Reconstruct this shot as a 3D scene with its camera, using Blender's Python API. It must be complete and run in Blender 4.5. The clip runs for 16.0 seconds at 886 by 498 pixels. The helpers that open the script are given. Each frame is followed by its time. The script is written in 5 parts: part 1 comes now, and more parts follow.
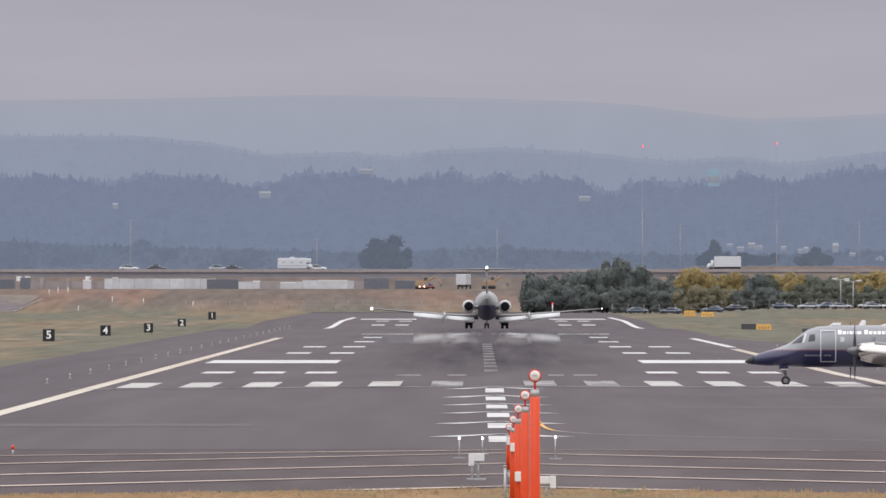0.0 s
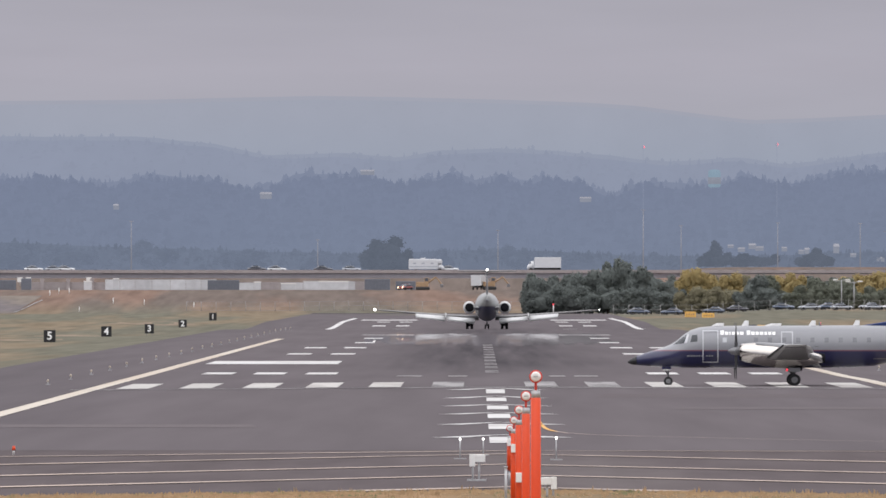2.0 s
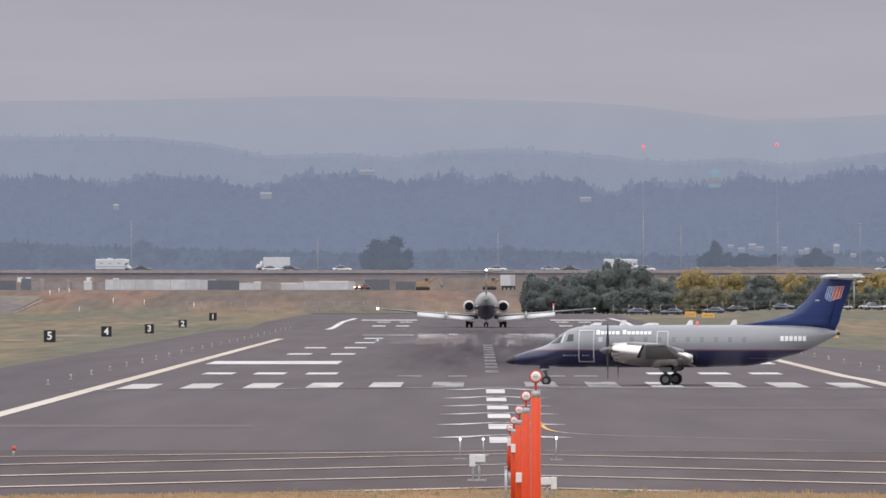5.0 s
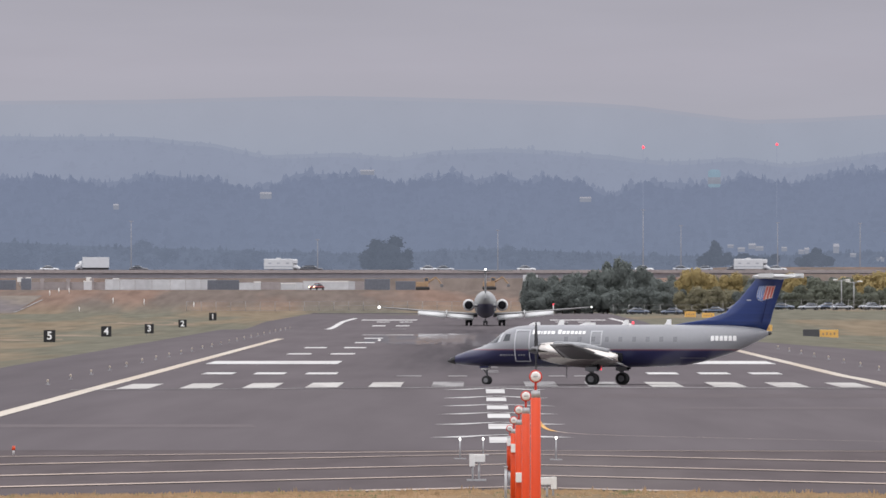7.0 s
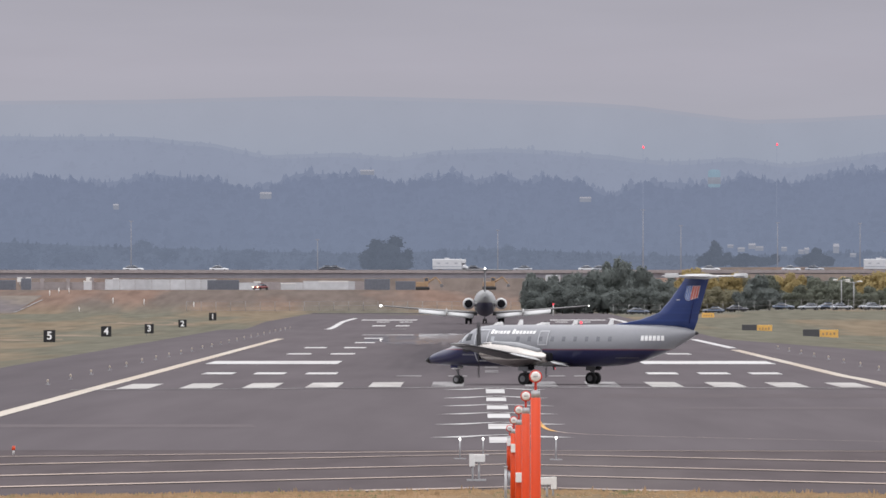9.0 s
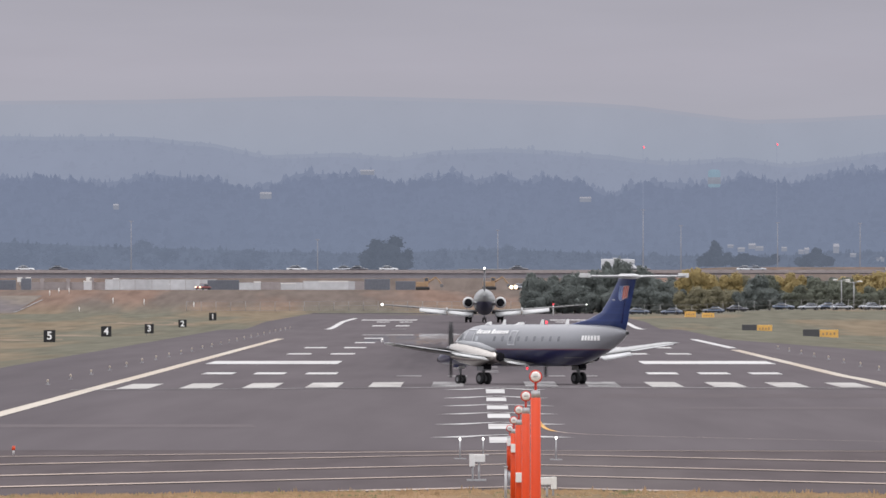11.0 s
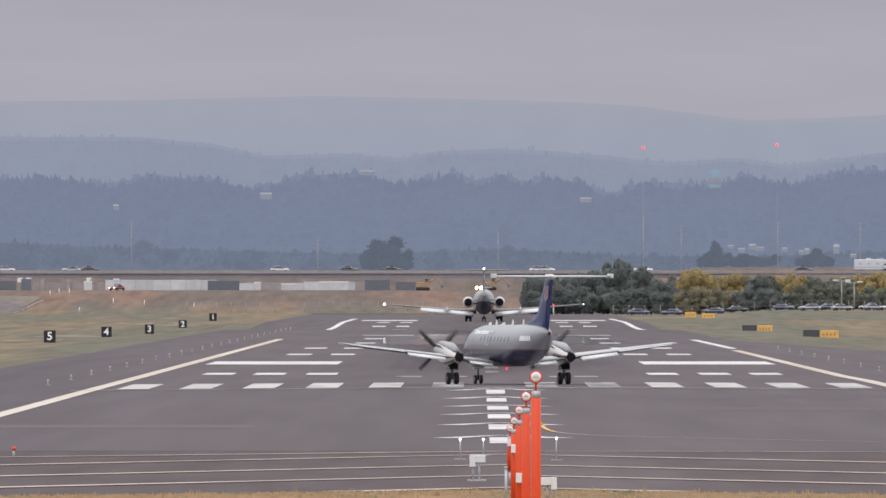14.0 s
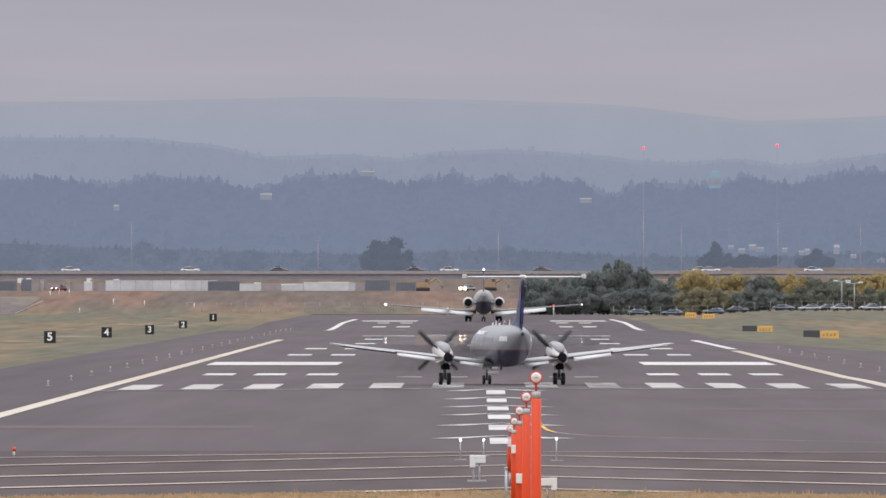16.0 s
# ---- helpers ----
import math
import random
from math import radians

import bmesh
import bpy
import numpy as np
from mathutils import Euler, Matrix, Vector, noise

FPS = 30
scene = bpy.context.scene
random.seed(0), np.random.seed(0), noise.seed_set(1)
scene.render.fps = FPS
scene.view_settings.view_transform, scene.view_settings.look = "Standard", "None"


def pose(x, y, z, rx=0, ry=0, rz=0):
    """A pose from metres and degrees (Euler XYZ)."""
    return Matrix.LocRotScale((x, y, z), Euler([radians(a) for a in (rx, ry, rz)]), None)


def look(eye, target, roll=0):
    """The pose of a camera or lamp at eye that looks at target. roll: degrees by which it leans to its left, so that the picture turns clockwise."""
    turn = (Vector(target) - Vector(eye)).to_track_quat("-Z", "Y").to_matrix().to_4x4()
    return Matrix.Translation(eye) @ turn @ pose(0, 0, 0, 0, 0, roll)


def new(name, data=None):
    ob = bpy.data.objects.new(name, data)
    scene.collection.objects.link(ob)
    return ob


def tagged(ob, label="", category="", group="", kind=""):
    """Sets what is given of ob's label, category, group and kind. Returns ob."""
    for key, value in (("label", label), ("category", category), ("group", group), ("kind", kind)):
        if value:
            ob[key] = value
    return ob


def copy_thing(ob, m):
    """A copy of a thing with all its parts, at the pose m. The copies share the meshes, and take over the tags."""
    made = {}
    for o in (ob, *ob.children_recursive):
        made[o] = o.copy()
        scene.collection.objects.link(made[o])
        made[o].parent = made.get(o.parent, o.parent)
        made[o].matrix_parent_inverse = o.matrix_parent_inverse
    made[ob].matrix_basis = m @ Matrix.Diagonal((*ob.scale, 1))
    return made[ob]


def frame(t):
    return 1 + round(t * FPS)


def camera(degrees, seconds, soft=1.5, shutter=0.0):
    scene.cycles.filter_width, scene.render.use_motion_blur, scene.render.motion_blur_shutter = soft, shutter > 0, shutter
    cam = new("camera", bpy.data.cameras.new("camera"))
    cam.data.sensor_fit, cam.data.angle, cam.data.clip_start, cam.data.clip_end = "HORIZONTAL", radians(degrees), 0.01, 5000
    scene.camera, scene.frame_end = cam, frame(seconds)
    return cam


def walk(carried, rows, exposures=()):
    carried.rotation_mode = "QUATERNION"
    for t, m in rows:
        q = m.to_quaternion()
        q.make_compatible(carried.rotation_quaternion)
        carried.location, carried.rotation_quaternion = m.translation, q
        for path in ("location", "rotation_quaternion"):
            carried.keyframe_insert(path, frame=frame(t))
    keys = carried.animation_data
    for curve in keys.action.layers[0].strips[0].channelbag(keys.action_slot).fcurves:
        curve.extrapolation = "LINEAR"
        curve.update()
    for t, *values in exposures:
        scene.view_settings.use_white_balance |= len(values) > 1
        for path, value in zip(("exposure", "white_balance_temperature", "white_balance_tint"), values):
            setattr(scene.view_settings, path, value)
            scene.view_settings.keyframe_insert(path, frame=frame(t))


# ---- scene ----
# An airfield seen along its runway through a long lens. +Y runs down the runway, x = 0.92 is its centreline.
EYE = Vector((0.0, 0.0, 5.8))
LENS = 33000.0
cam = camera(2.7217, 16.0, 1.6, 0.12)


def aim(du, dv):
    """The camera on its tripod, nudged by du to the side and dv up (units of 1/33000 rad)."""
    yaw = math.degrees(math.atan((62.0 + du) / LENS))
    tilt = math.degrees(math.atan((64.0 + dv) / LENS))
    return pose(EYE.x, EYE.y, EYE.z, 90 + tilt, 0, yaw)


walk(cam, [(0.0, aim(-1.2, -1.5)), (0.5, aim(-0.9, -0.9)), (1.0, aim(-0.5, 0.0)), (2.0, aim(0.3, 0.1)),
           (4.0, aim(0.4, 0.2)), (7.0, aim(0.1, 0.0)), (9.0, aim(0.0, 0.0)), (11.5, aim(0.1, 0.0)),
           (13.0, aim(0.3, 0.2)), (14.0, aim(0.5, 0.8)), (15.0, aim(0.6, 1.4)), (16.0, aim(0.8, 1.7))],
     [(0.0, 0.0), (16.0, 0.0)])

# ---- world and sun ----
world = bpy.data.worlds.new("overcast")
scene.world = world
world.use_nodes = True
nt = world.node_tree
nt.nodes.clear()
W = nt.nodes.new
out, bg = W("ShaderNodeOutputWorld"), W("ShaderNodeBackground")
tc, sep = W("ShaderNodeTexCoord"), W("ShaderNodeSeparateXYZ")
nt.links.new(tc.outputs["Generated"], sep.inputs[0])
ramp = W("ShaderNodeValToRGB")
ramp.color_ramp.elements[0].position, ramp.color_ramp.elements[0].color = 0.0, (0.345, 0.350, 0.405, 1)
ramp.color_ramp.elements[1].position, ramp.color_ramp.elements[1].color = 1.0, (2.05, 2.03, 2.10, 1)
for p, c in ((0.0085, (0.395, 0.395, 0.458)), (0.0115, (0.425, 0.410, 0.475)), (0.0145, (0.395, 0.385, 0.445)), (0.03, (0.43, 0.42, 0.475)), (0.3, (1.10, 1.09, 1.15))):
    e = ramp.color_ramp.elements.new(p)
    e.color = (*c, 1)
nt.links.new(sep.outputs["Z"], ramp.inputs[0])
mp, nz = W("ShaderNodeMapping"), W("ShaderNodeTexNoise")
mp.inputs["Scale"].default_value = (60, 60, 420)
nz.inputs["Scale"].default_value, nz.inputs["Detail"].default_value = 1.0, 4
nt.links.new(tc.outputs["Generated"], mp.inputs[0])
nt.links.new(mp.outputs[0], nz.inputs["Vector"])
mr = W("ShaderNodeMapRange")
mr.inputs["To Min"].default_value, mr.inputs["To Max"].default_value = 0.93, 1.07
nt.links.new(nz.outputs["Fac"], mr.inputs[0])
cl = W("ShaderNodeVectorMath")
cl.operation = "SCALE"
nt.links.new(ramp.outputs[0], cl.inputs[0])
nt.links.new(mr.outputs[0], cl.inputs["Scale"])
sky = W("ShaderNodeTexSky")
sky.sky_type, sky.sun_disc, sky.sun_elevation, sky.sun_rotation = "NISHITA", False, radians(48), radians(200)
sk = W("ShaderNodeVectorMath")
sk.operation = "SCALE"
sk.inputs["Scale"].default_value = 0.08
nt.links.new(sky.outputs[0], sk.inputs[0])
mx = W("ShaderNodeMix")
mx.data_type, mx.inputs[0].default_value = "RGBA", 0.03
nt.links.new(cl.outputs[0], mx.inputs[6])
nt.links.new(sk.outputs[0], mx.inputs[7])
nt.links.new(mx.outputs[2], bg.inputs[0])
nt.links.new(bg.outputs[0], out.inputs[0])

sun = new("sun", bpy.data.lights.new("sun", "SUN"))
sun.data.energy, sun.data.angle, sun.data.color = 0.6, radians(70), (1.0, 0.97, 0.93)
sun.matrix_basis = look((-40, -120, 150), (0, 0, 0))


# ---- materials ----
def mat(name, color, rough=0.7, metal=0.0, vary=0.12, scale=1.5, fine=18.0, bump=0.0, second=None, spots=0.0, spec=0.5, stretch=(1, 1, 1), coat=0.0):
    """A surface with variation at two scales; second is a colour that breaks through in spots."""
    m = bpy.data.materials.new(name)
    m.use_nodes = True
    t = m.node_tree
    b = t.nodes["Principled BSDF"]
    b.inputs["Roughness"].default_value, b.inputs["Metallic"].default_value = rough, metal
    b.inputs["Specular IOR Level"].default_value = spec
    b.inputs["Coat Weight"].default_value = coat
    c, mpn = t.nodes.new("ShaderNodeTexCoord"), t.nodes.new("ShaderNodeMapping")
    mpn.inputs["Scale"].default_value = stretch
    t.links.new(c.outputs["Object"], mpn.inputs[0])
    big, small = t.nodes.new("ShaderNodeTexNoise"), t.nodes.new("ShaderNodeTexNoise")
    for n, sc, de in ((big, scale, 5), (small, fine, 3)):
        n.inputs["Scale"].default_value, n.inputs["Detail"].default_value = sc, de
        t.links.new(mpn.outputs[0], n.inputs["Vector"])
    add = t.nodes.new("ShaderNodeMath")
    add.operation = "ADD"
    t.links.new(big.outputs["Fac"], add.inputs[0])
    t.links.new(small.outputs["Fac"], add.inputs[1])
    r = t.nodes.new("ShaderNodeMapRange")
    r.inputs["From Min"].default_value, r.inputs["From Max"].default_value = 0.6, 1.4
    r.inputs["To Min"].default_value, r.inputs["To Max"].default_value = 1 - vary, 1 + vary
    t.links.new(add.outputs[0], r.inputs[0])
    info = t.nodes.new("ShaderNodeObjectInfo")
    r2 = t.nodes.new("ShaderNodeMapRange")
    r2.inputs["To Min"].default_value, r2.inputs["To Max"].default_value = 1 - vary * 0.35, 1 + vary * 0.35
    t.links.new(info.outputs["Random"], r2.inputs[0])
    mul = t.nodes.new("ShaderNodeMath")
    mul.operation = "MULTIPLY"
    t.links.new(r.outputs[0], mul.inputs[0])
    t.links.new(r2.outputs[0], mul.inputs[1])
    base = t.nodes.new("ShaderNodeRGB")
    base.outputs[0].default_value = (*color, 1)
    col = base.outputs[0]
    if second:
        rr = t.nodes.new("ShaderNodeMapRange")
        rr.inputs["From Min"].default_value, rr.inputs["From Max"].default_value = 0.62 - spots * 0.4, 0.72 - spots * 0.4
        t.links.new(big.outputs["Fac"], rr.inputs[0])
        mxn = t.nodes.new("ShaderNodeMix")
        mxn.data_type = "RGBA"
        t.links.new(rr.outputs[0], mxn.inputs[0])
        t.links.new(col, mxn.inputs[6])
        mxn.inputs[7].default_value = (*second, 1)
        col = mxn.outputs[2]
    sc = t.nodes.new("ShaderNodeVectorMath")
    sc.operation = "SCALE"
    t.links.new(col, sc.inputs[0])
    t.links.new(mul.outputs[0], sc.inputs["Scale"])
    t.links.new(sc.outputs[0], b.inputs["Base Color"])
    if bump:
        bp = t.nodes.new("ShaderNodeBump")
        bp.inputs["Strength"].default_value, bp.inputs["Distance"].default_value = bump, 0.02
        t.links.new(small.outputs["Fac"], bp.inputs["Height"])
        t.links.new(bp.outputs[0], b.inputs["Normal"])
    return m


def glow(name, color, strength):
    m = bpy.data.materials.new(name)
    m.use_nodes = True
    b = m.node_tree.nodes["Principled BSDF"]
    b.inputs["Base Color"].default_value = (*color, 1)
    b.inputs["Emission Color"].default_value = (*color, 1)
    b.inputs["Emission Strength"].default_value = strength
    return m


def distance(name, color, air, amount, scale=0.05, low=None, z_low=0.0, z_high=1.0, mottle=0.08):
    """Far woods, hills and buildings: haze painted as emission (air) over the colour, thicker in the valleys (low)."""
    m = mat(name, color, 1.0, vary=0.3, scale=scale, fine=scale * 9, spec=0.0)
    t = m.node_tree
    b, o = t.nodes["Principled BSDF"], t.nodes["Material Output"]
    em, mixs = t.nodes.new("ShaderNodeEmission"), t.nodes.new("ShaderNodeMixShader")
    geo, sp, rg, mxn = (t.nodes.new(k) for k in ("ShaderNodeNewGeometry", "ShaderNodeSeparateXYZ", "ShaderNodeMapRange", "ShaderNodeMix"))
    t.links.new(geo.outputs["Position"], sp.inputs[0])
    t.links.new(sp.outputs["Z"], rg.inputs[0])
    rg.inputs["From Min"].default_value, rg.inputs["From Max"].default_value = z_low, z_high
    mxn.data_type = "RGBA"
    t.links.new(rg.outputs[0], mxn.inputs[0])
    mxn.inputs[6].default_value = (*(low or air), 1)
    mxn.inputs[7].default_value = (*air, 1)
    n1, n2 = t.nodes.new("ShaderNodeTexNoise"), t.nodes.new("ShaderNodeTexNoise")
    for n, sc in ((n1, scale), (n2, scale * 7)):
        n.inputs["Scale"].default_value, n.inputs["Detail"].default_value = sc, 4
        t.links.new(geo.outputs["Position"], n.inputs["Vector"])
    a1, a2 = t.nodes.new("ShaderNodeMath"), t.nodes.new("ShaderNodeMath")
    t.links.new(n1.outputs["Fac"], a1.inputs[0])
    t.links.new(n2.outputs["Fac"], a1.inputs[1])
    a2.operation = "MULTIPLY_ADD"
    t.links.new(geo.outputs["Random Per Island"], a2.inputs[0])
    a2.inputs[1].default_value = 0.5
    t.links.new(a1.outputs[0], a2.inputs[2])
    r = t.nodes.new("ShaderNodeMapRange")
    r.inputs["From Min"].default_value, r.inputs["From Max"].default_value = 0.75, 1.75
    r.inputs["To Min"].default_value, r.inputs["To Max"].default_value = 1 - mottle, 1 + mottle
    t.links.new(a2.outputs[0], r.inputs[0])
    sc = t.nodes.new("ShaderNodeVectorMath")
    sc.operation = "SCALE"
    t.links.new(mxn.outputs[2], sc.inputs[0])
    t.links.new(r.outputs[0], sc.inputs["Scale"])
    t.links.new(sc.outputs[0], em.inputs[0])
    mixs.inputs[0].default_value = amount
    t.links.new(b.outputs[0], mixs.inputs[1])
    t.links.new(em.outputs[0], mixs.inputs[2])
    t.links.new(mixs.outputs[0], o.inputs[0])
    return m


ASPHALT = mat("asphalt", (0.129, 0.1145, 0.1215), 0.9, vary=0.15, scale=0.02, fine=0.35, spec=0.0, stretch=(1, 0.02, 1), second=(0.112, 0.100, 0.107), spots=0.35)
PAD = mat("old_asphalt", (0.105, 0.090, 0.093), 0.9, vary=0.17, scale=0.05, fine=0.6, spec=0.0, stretch=(1, 0.05, 1), second=(0.116, 0.101, 0.102), spots=0.3)


def rubbered(m):
    """Dark tyre rubber laid along the touchdown stretch of the runway."""
    t = m.node_tree
    b = t.nodes["Principled BSDF"]
    old = b.inputs["Base Color"].links[0].from_socket

    def node(kind, **values):
        n = t.nodes.new(kind)
        for key, v in values.items():
            n.inputs[key.replace("_", " ")].default_value = v
        return n
    geo, sp = node("ShaderNodeNewGeometry"), node("ShaderNodeSeparateXYZ")
    t.links.new(geo.outputs["Position"], sp.inputs[0])
    off, ab = t.nodes.new("ShaderNodeMath"), t.nodes.new("ShaderNodeMath")
    off.operation, ab.operation = "SUBTRACT", "ABSOLUTE"
    off.inputs[1].default_value = 0.92
    t.links.new(sp.outputs["X"], off.inputs[0])
    t.links.new(off.outputs[0], ab.inputs[0])
    lat = node("ShaderNodeMapRange", From_Min=1.5, From_Max=12.0, To_Min=1.0, To_Max=0.0)
    near = node("ShaderNodeMapRange", From_Min=1130, From_Max=1420)
    far = node("ShaderNodeMapRange", From_Min=1900, From_Max=2900, To_Min=1.0, To_Max=0.35)
    mp2 = node("ShaderNodeMapping", Scale=(0.55, 0.004, 1.0))
    nz2 = node("ShaderNodeTexNoise", Scale=1.0, Detail=4.0)
    grain = node("ShaderNodeMapRange", From_Min=0.3, From_Max=0.7, To_Min=0.12, To_Max=0.40)
    t.links.new(ab.outputs[0], lat.inputs[0])
    for n in (near, far):
        n.interpolation_type = "SMOOTHSTEP"
        t.links.new(sp.outputs["Y"], n.inputs[0])
    lat.interpolation_type = "SMOOTHSTEP"
    t.links.new(geo.outputs["Position"], mp2.inputs[0])
    t.links.new(mp2.outputs[0], nz2.inputs["Vector"])
    t.links.new(nz2.outputs["Fac"], grain.inputs[0])
    acc = lat.outputs[0]
    for o in (near.outputs[0], far.outputs[0], grain.outputs[0]):
        mu = t.nodes.new("ShaderNodeMath")
        mu.operation = "MULTIPLY"
        t.links.new(acc, mu.inputs[0])
        t.links.new(o, mu.inputs[1])
        acc = mu.outputs[0]
    mx3 = t.nodes.new("ShaderNodeMix")
    mx3.data_type = "RGBA"
    gain = t.nodes.new("ShaderNodeMath")
    gain.operation = "MULTIPLY"
    gain.inputs[1].default_value = 2.2
    t.links.new(acc, gain.inputs[0])
    t.links.new(gain.outputs[0], mx3.inputs[0])
    t.links.new(old, mx3.inputs[6])
    mx3.inputs[7].default_value = (0.050, 0.047, 0.052, 1)
    t.links.new(mx3.outputs[2], b.inputs["Base Color"])


rubbered(ASPHALT)
WHITE = mat("white_paint", (0.53, 0.52, 0.515), 0.8, vary=0.12, scale=0.25, fine=3.0, spec=0.1, stretch=(1, 0.2, 1), second=(0.40, 0.385, 0.38), spots=0.2)
WORN = mat("worn_white_paint", (0.30, 0.29, 0.29), 0.85, vary=0.2, scale=0.5, fine=3.0, spec=0.1, stretch=(1, 0.1, 1), second=(0.15, 0.14, 0.145), spots=0.35)
FADED = mat("nearly_gone_white_paint", (0.20, 0.19, 0.195), 0.9, vary=0.25, scale=0.6, fine=3.0, spec=0.0, stretch=(1, 0.1, 1), second=(0.11, 0.10, 0.105), spots=0.3)
SEAM = mat("asphalt_seam", (0.137, 0.121, 0.126), 0.9, vary=0.2, scale=0.2, fine=2.0, spec=0.0, second=(0.124, 0.109, 0.115), spots=0.4)
OVERRUN = mat("dark_overrun_asphalt", (0.072, 0.066, 0.072), 0.9, vary=0.2, scale=0.05, fine=0.6, spec=0.0)
STRIPE = mat("weathered_stripe_paint", (0.43, 0.415, 0.40), 0.85, vary=0.14, scale=0.3, fine=3.0, spec=0.1, stretch=(1, 0.1, 1), second=(0.34, 0.32, 0.31), spots=0.3)
CREAM = mat("cream_paint", (0.46, 0.395, 0.33), 0.85, vary=0.12, scale=0.2, fine=3.0, spec=0.1, stretch=(3, 0.02, 1), second=(0.48, 0.435, 0.38), spots=0.4)
YELLOW = mat("faded_yellow_paint", (0.46, 0.375, 0.325), 0.85, vary=0.15, scale=0.1, fine=2.0, spec=0.1, second=(0.33, 0.27, 0.235), spots=0.3)
TAXI = mat("taxi_yellow_paint", (0.62, 0.36, 0.13), 0.85, vary=0.1, spec=0.1)
GREY_SKIN = mat("grey_aircraft_paint", (0.23, 0.235, 0.25), 0.32, vary=0.05, scale=0.8, fine=7, coat=0.2)
NAVY = mat("navy_aircraft_paint", (0.020, 0.023, 0.085), 0.25, vary=0.1, scale=0.8, fine=7, coat=0.2)
# Level streaks in the blue imitate sheen lines on the fin.
BLUE = mat("blue_fin_paint", (0.015, 0.034, 0.138), 0.3, vary=0.30, scale=0.6, fine=1.6, stretch=(0.12, 1, 5.0), coat=0.2)
SKY_BLUE = mat("mid_blue_paint", (0.08, 0.17, 0.46), 0.4)
PALE_RED = mat("coral_paint", (0.62, 0.16, 0.12), 0.4)
PALE = mat("white_aircraft_paint", (0.56, 0.565, 0.57), 0.35, vary=0.05, scale=1.0, fine=6)
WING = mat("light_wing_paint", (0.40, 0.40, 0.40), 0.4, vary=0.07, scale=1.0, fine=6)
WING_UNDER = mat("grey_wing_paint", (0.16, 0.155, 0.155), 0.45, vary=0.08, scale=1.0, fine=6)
METAL = mat("polished_metal", (0.54, 0.51, 0.48), 0.15, 1.0, vary=0.06, scale=1.2, fine=8)
STEEL = mat("gear_steel", (0.20, 0.20, 0.21), 0.45, 0.6, vary=0.15)
TYRE = mat("tyre_rubber", (0.018, 0.018, 0.020), 0.8, vary=0.15)
HUB = mat("wheel_hub", (0.22, 0.22, 0.23), 0.5, 0.4)
BLADE = mat("dark_propeller_paint", (0.035, 0.035, 0.038), 0.45)
BLACK = mat("black_paint", (0.015, 0.015, 0.017), 0.5)
GLASS = mat("dark_glass", (0.08, 0.09, 0.11), 0.08, vary=0.05, spec=0.8)
COCKPIT_GLASS = mat("cockpit_glass", (0.02, 0.024, 0.032), 0.06, vary=0.05, spec=0.5)
CABIN_GLASS = mat("shaded_cabin_glass", (0.13, 0.135, 0.155), 0.15, vary=0.2, spec=0.8)
PALE_GLASS = mat("cabin_window_glass", (0.42, 0.44, 0.47), 0.12, vary=0.1, spec=0.8)
LETTER = mat("white_lettering", (0.80, 0.80, 0.80), 0.5, vary=0.05)
BRIGHT_TRIM = mat("bright_door_trim", (0.50, 0.51, 0.54), 0.3, vary=0.05)
# Near-black colour that stands in for shade inside openings.
OPENING_DARK = mat("exhaust_soot", (0.014, 0.014, 0.017), 0.9, spec=0.05)
ORANGE = mat("orange_fibreglass", (0.70, 0.062, 0.008), 0.38, vary=0.10, scale=0.7, fine=9, stretch=(1, 1, 0.35), second=(0.76, 0.085, 0.014), spots=0.25)
SIGN_RED = mat("red_enamel", (0.62, 0.05, 0.03), 0.45)
WHITE_BOX = mat("white_enamel", (0.74, 0.73, 0.71), 0.5, vary=0.06, scale=3)
GALV = mat("galvanised_steel", (0.42, 0.42, 0.43), 0.5, 0.4, vary=0.12, scale=4)
SIGN_BLACK = mat("black_sign_face", (0.010, 0.010, 0.012), 0.6)
SIGN_WHITE = mat("white_sign_numeral", (0.86, 0.86, 0.86), 0.6)
SIGN_YELLOW = mat("yellow_sign_face", (0.70, 0.41, 0.11), 0.6)
SIGN_BACK = mat("dark_sign_face", (0.055, 0.055, 0.06), 0.6)
CONCRETE = mat("pale_concrete", (0.54, 0.545, 0.565), 0.9, vary=0.20, scale=0.06, fine=0.6, spec=0.1, second=(0.46, 0.46, 0.48), spots=0.3)
DECK = mat("deck_concrete", (0.255, 0.245, 0.27), 0.9, vary=0.15, scale=0.05, fine=0.5, spec=0.1)
DECK_LIGHT = mat("parapet_concrete", (0.335, 0.30, 0.30), 0.9, vary=0.15, scale=0.1, fine=0.8, spec=0.1)
DARK_BOX = mat("dark_container_steel", (0.145, 0.155, 0.185), 0.8, vary=0.2)
VEHICLE_WHITE = mat("white_vehicle_paint", (0.55, 0.56, 0.58), 0.35, vary=0.05)
VEHICLE_DARK = mat("dark_vehicle_paint", (0.06, 0.06, 0.075), 0.3)
VEHICLE_SILVER = mat("silver_vehicle_paint", (0.34, 0.36, 0.40), 0.3)
VEHICLE_RED = mat("red_vehicle_paint", (0.24, 0.06, 0.06), 0.35)
VEHICLE_BLUE = mat("blue_vehicle_paint", (0.10, 0.125, 0.18), 0.35)
MACHINE = mat("orange_machine_paint", (0.33, 0.22, 0.13), 0.7, vary=0.2)
BARK = mat("bark", (0.07, 0.055, 0.045), 0.95, spec=0.1)
# Leaf colours are raised above real foliage to put haze into them.
LEAF_DARK = mat("dark_green_leaves", (0.196, 0.218, 0.208), 0.9, vary=0.2, scale=0.4, fine=1.6, spec=0.05)
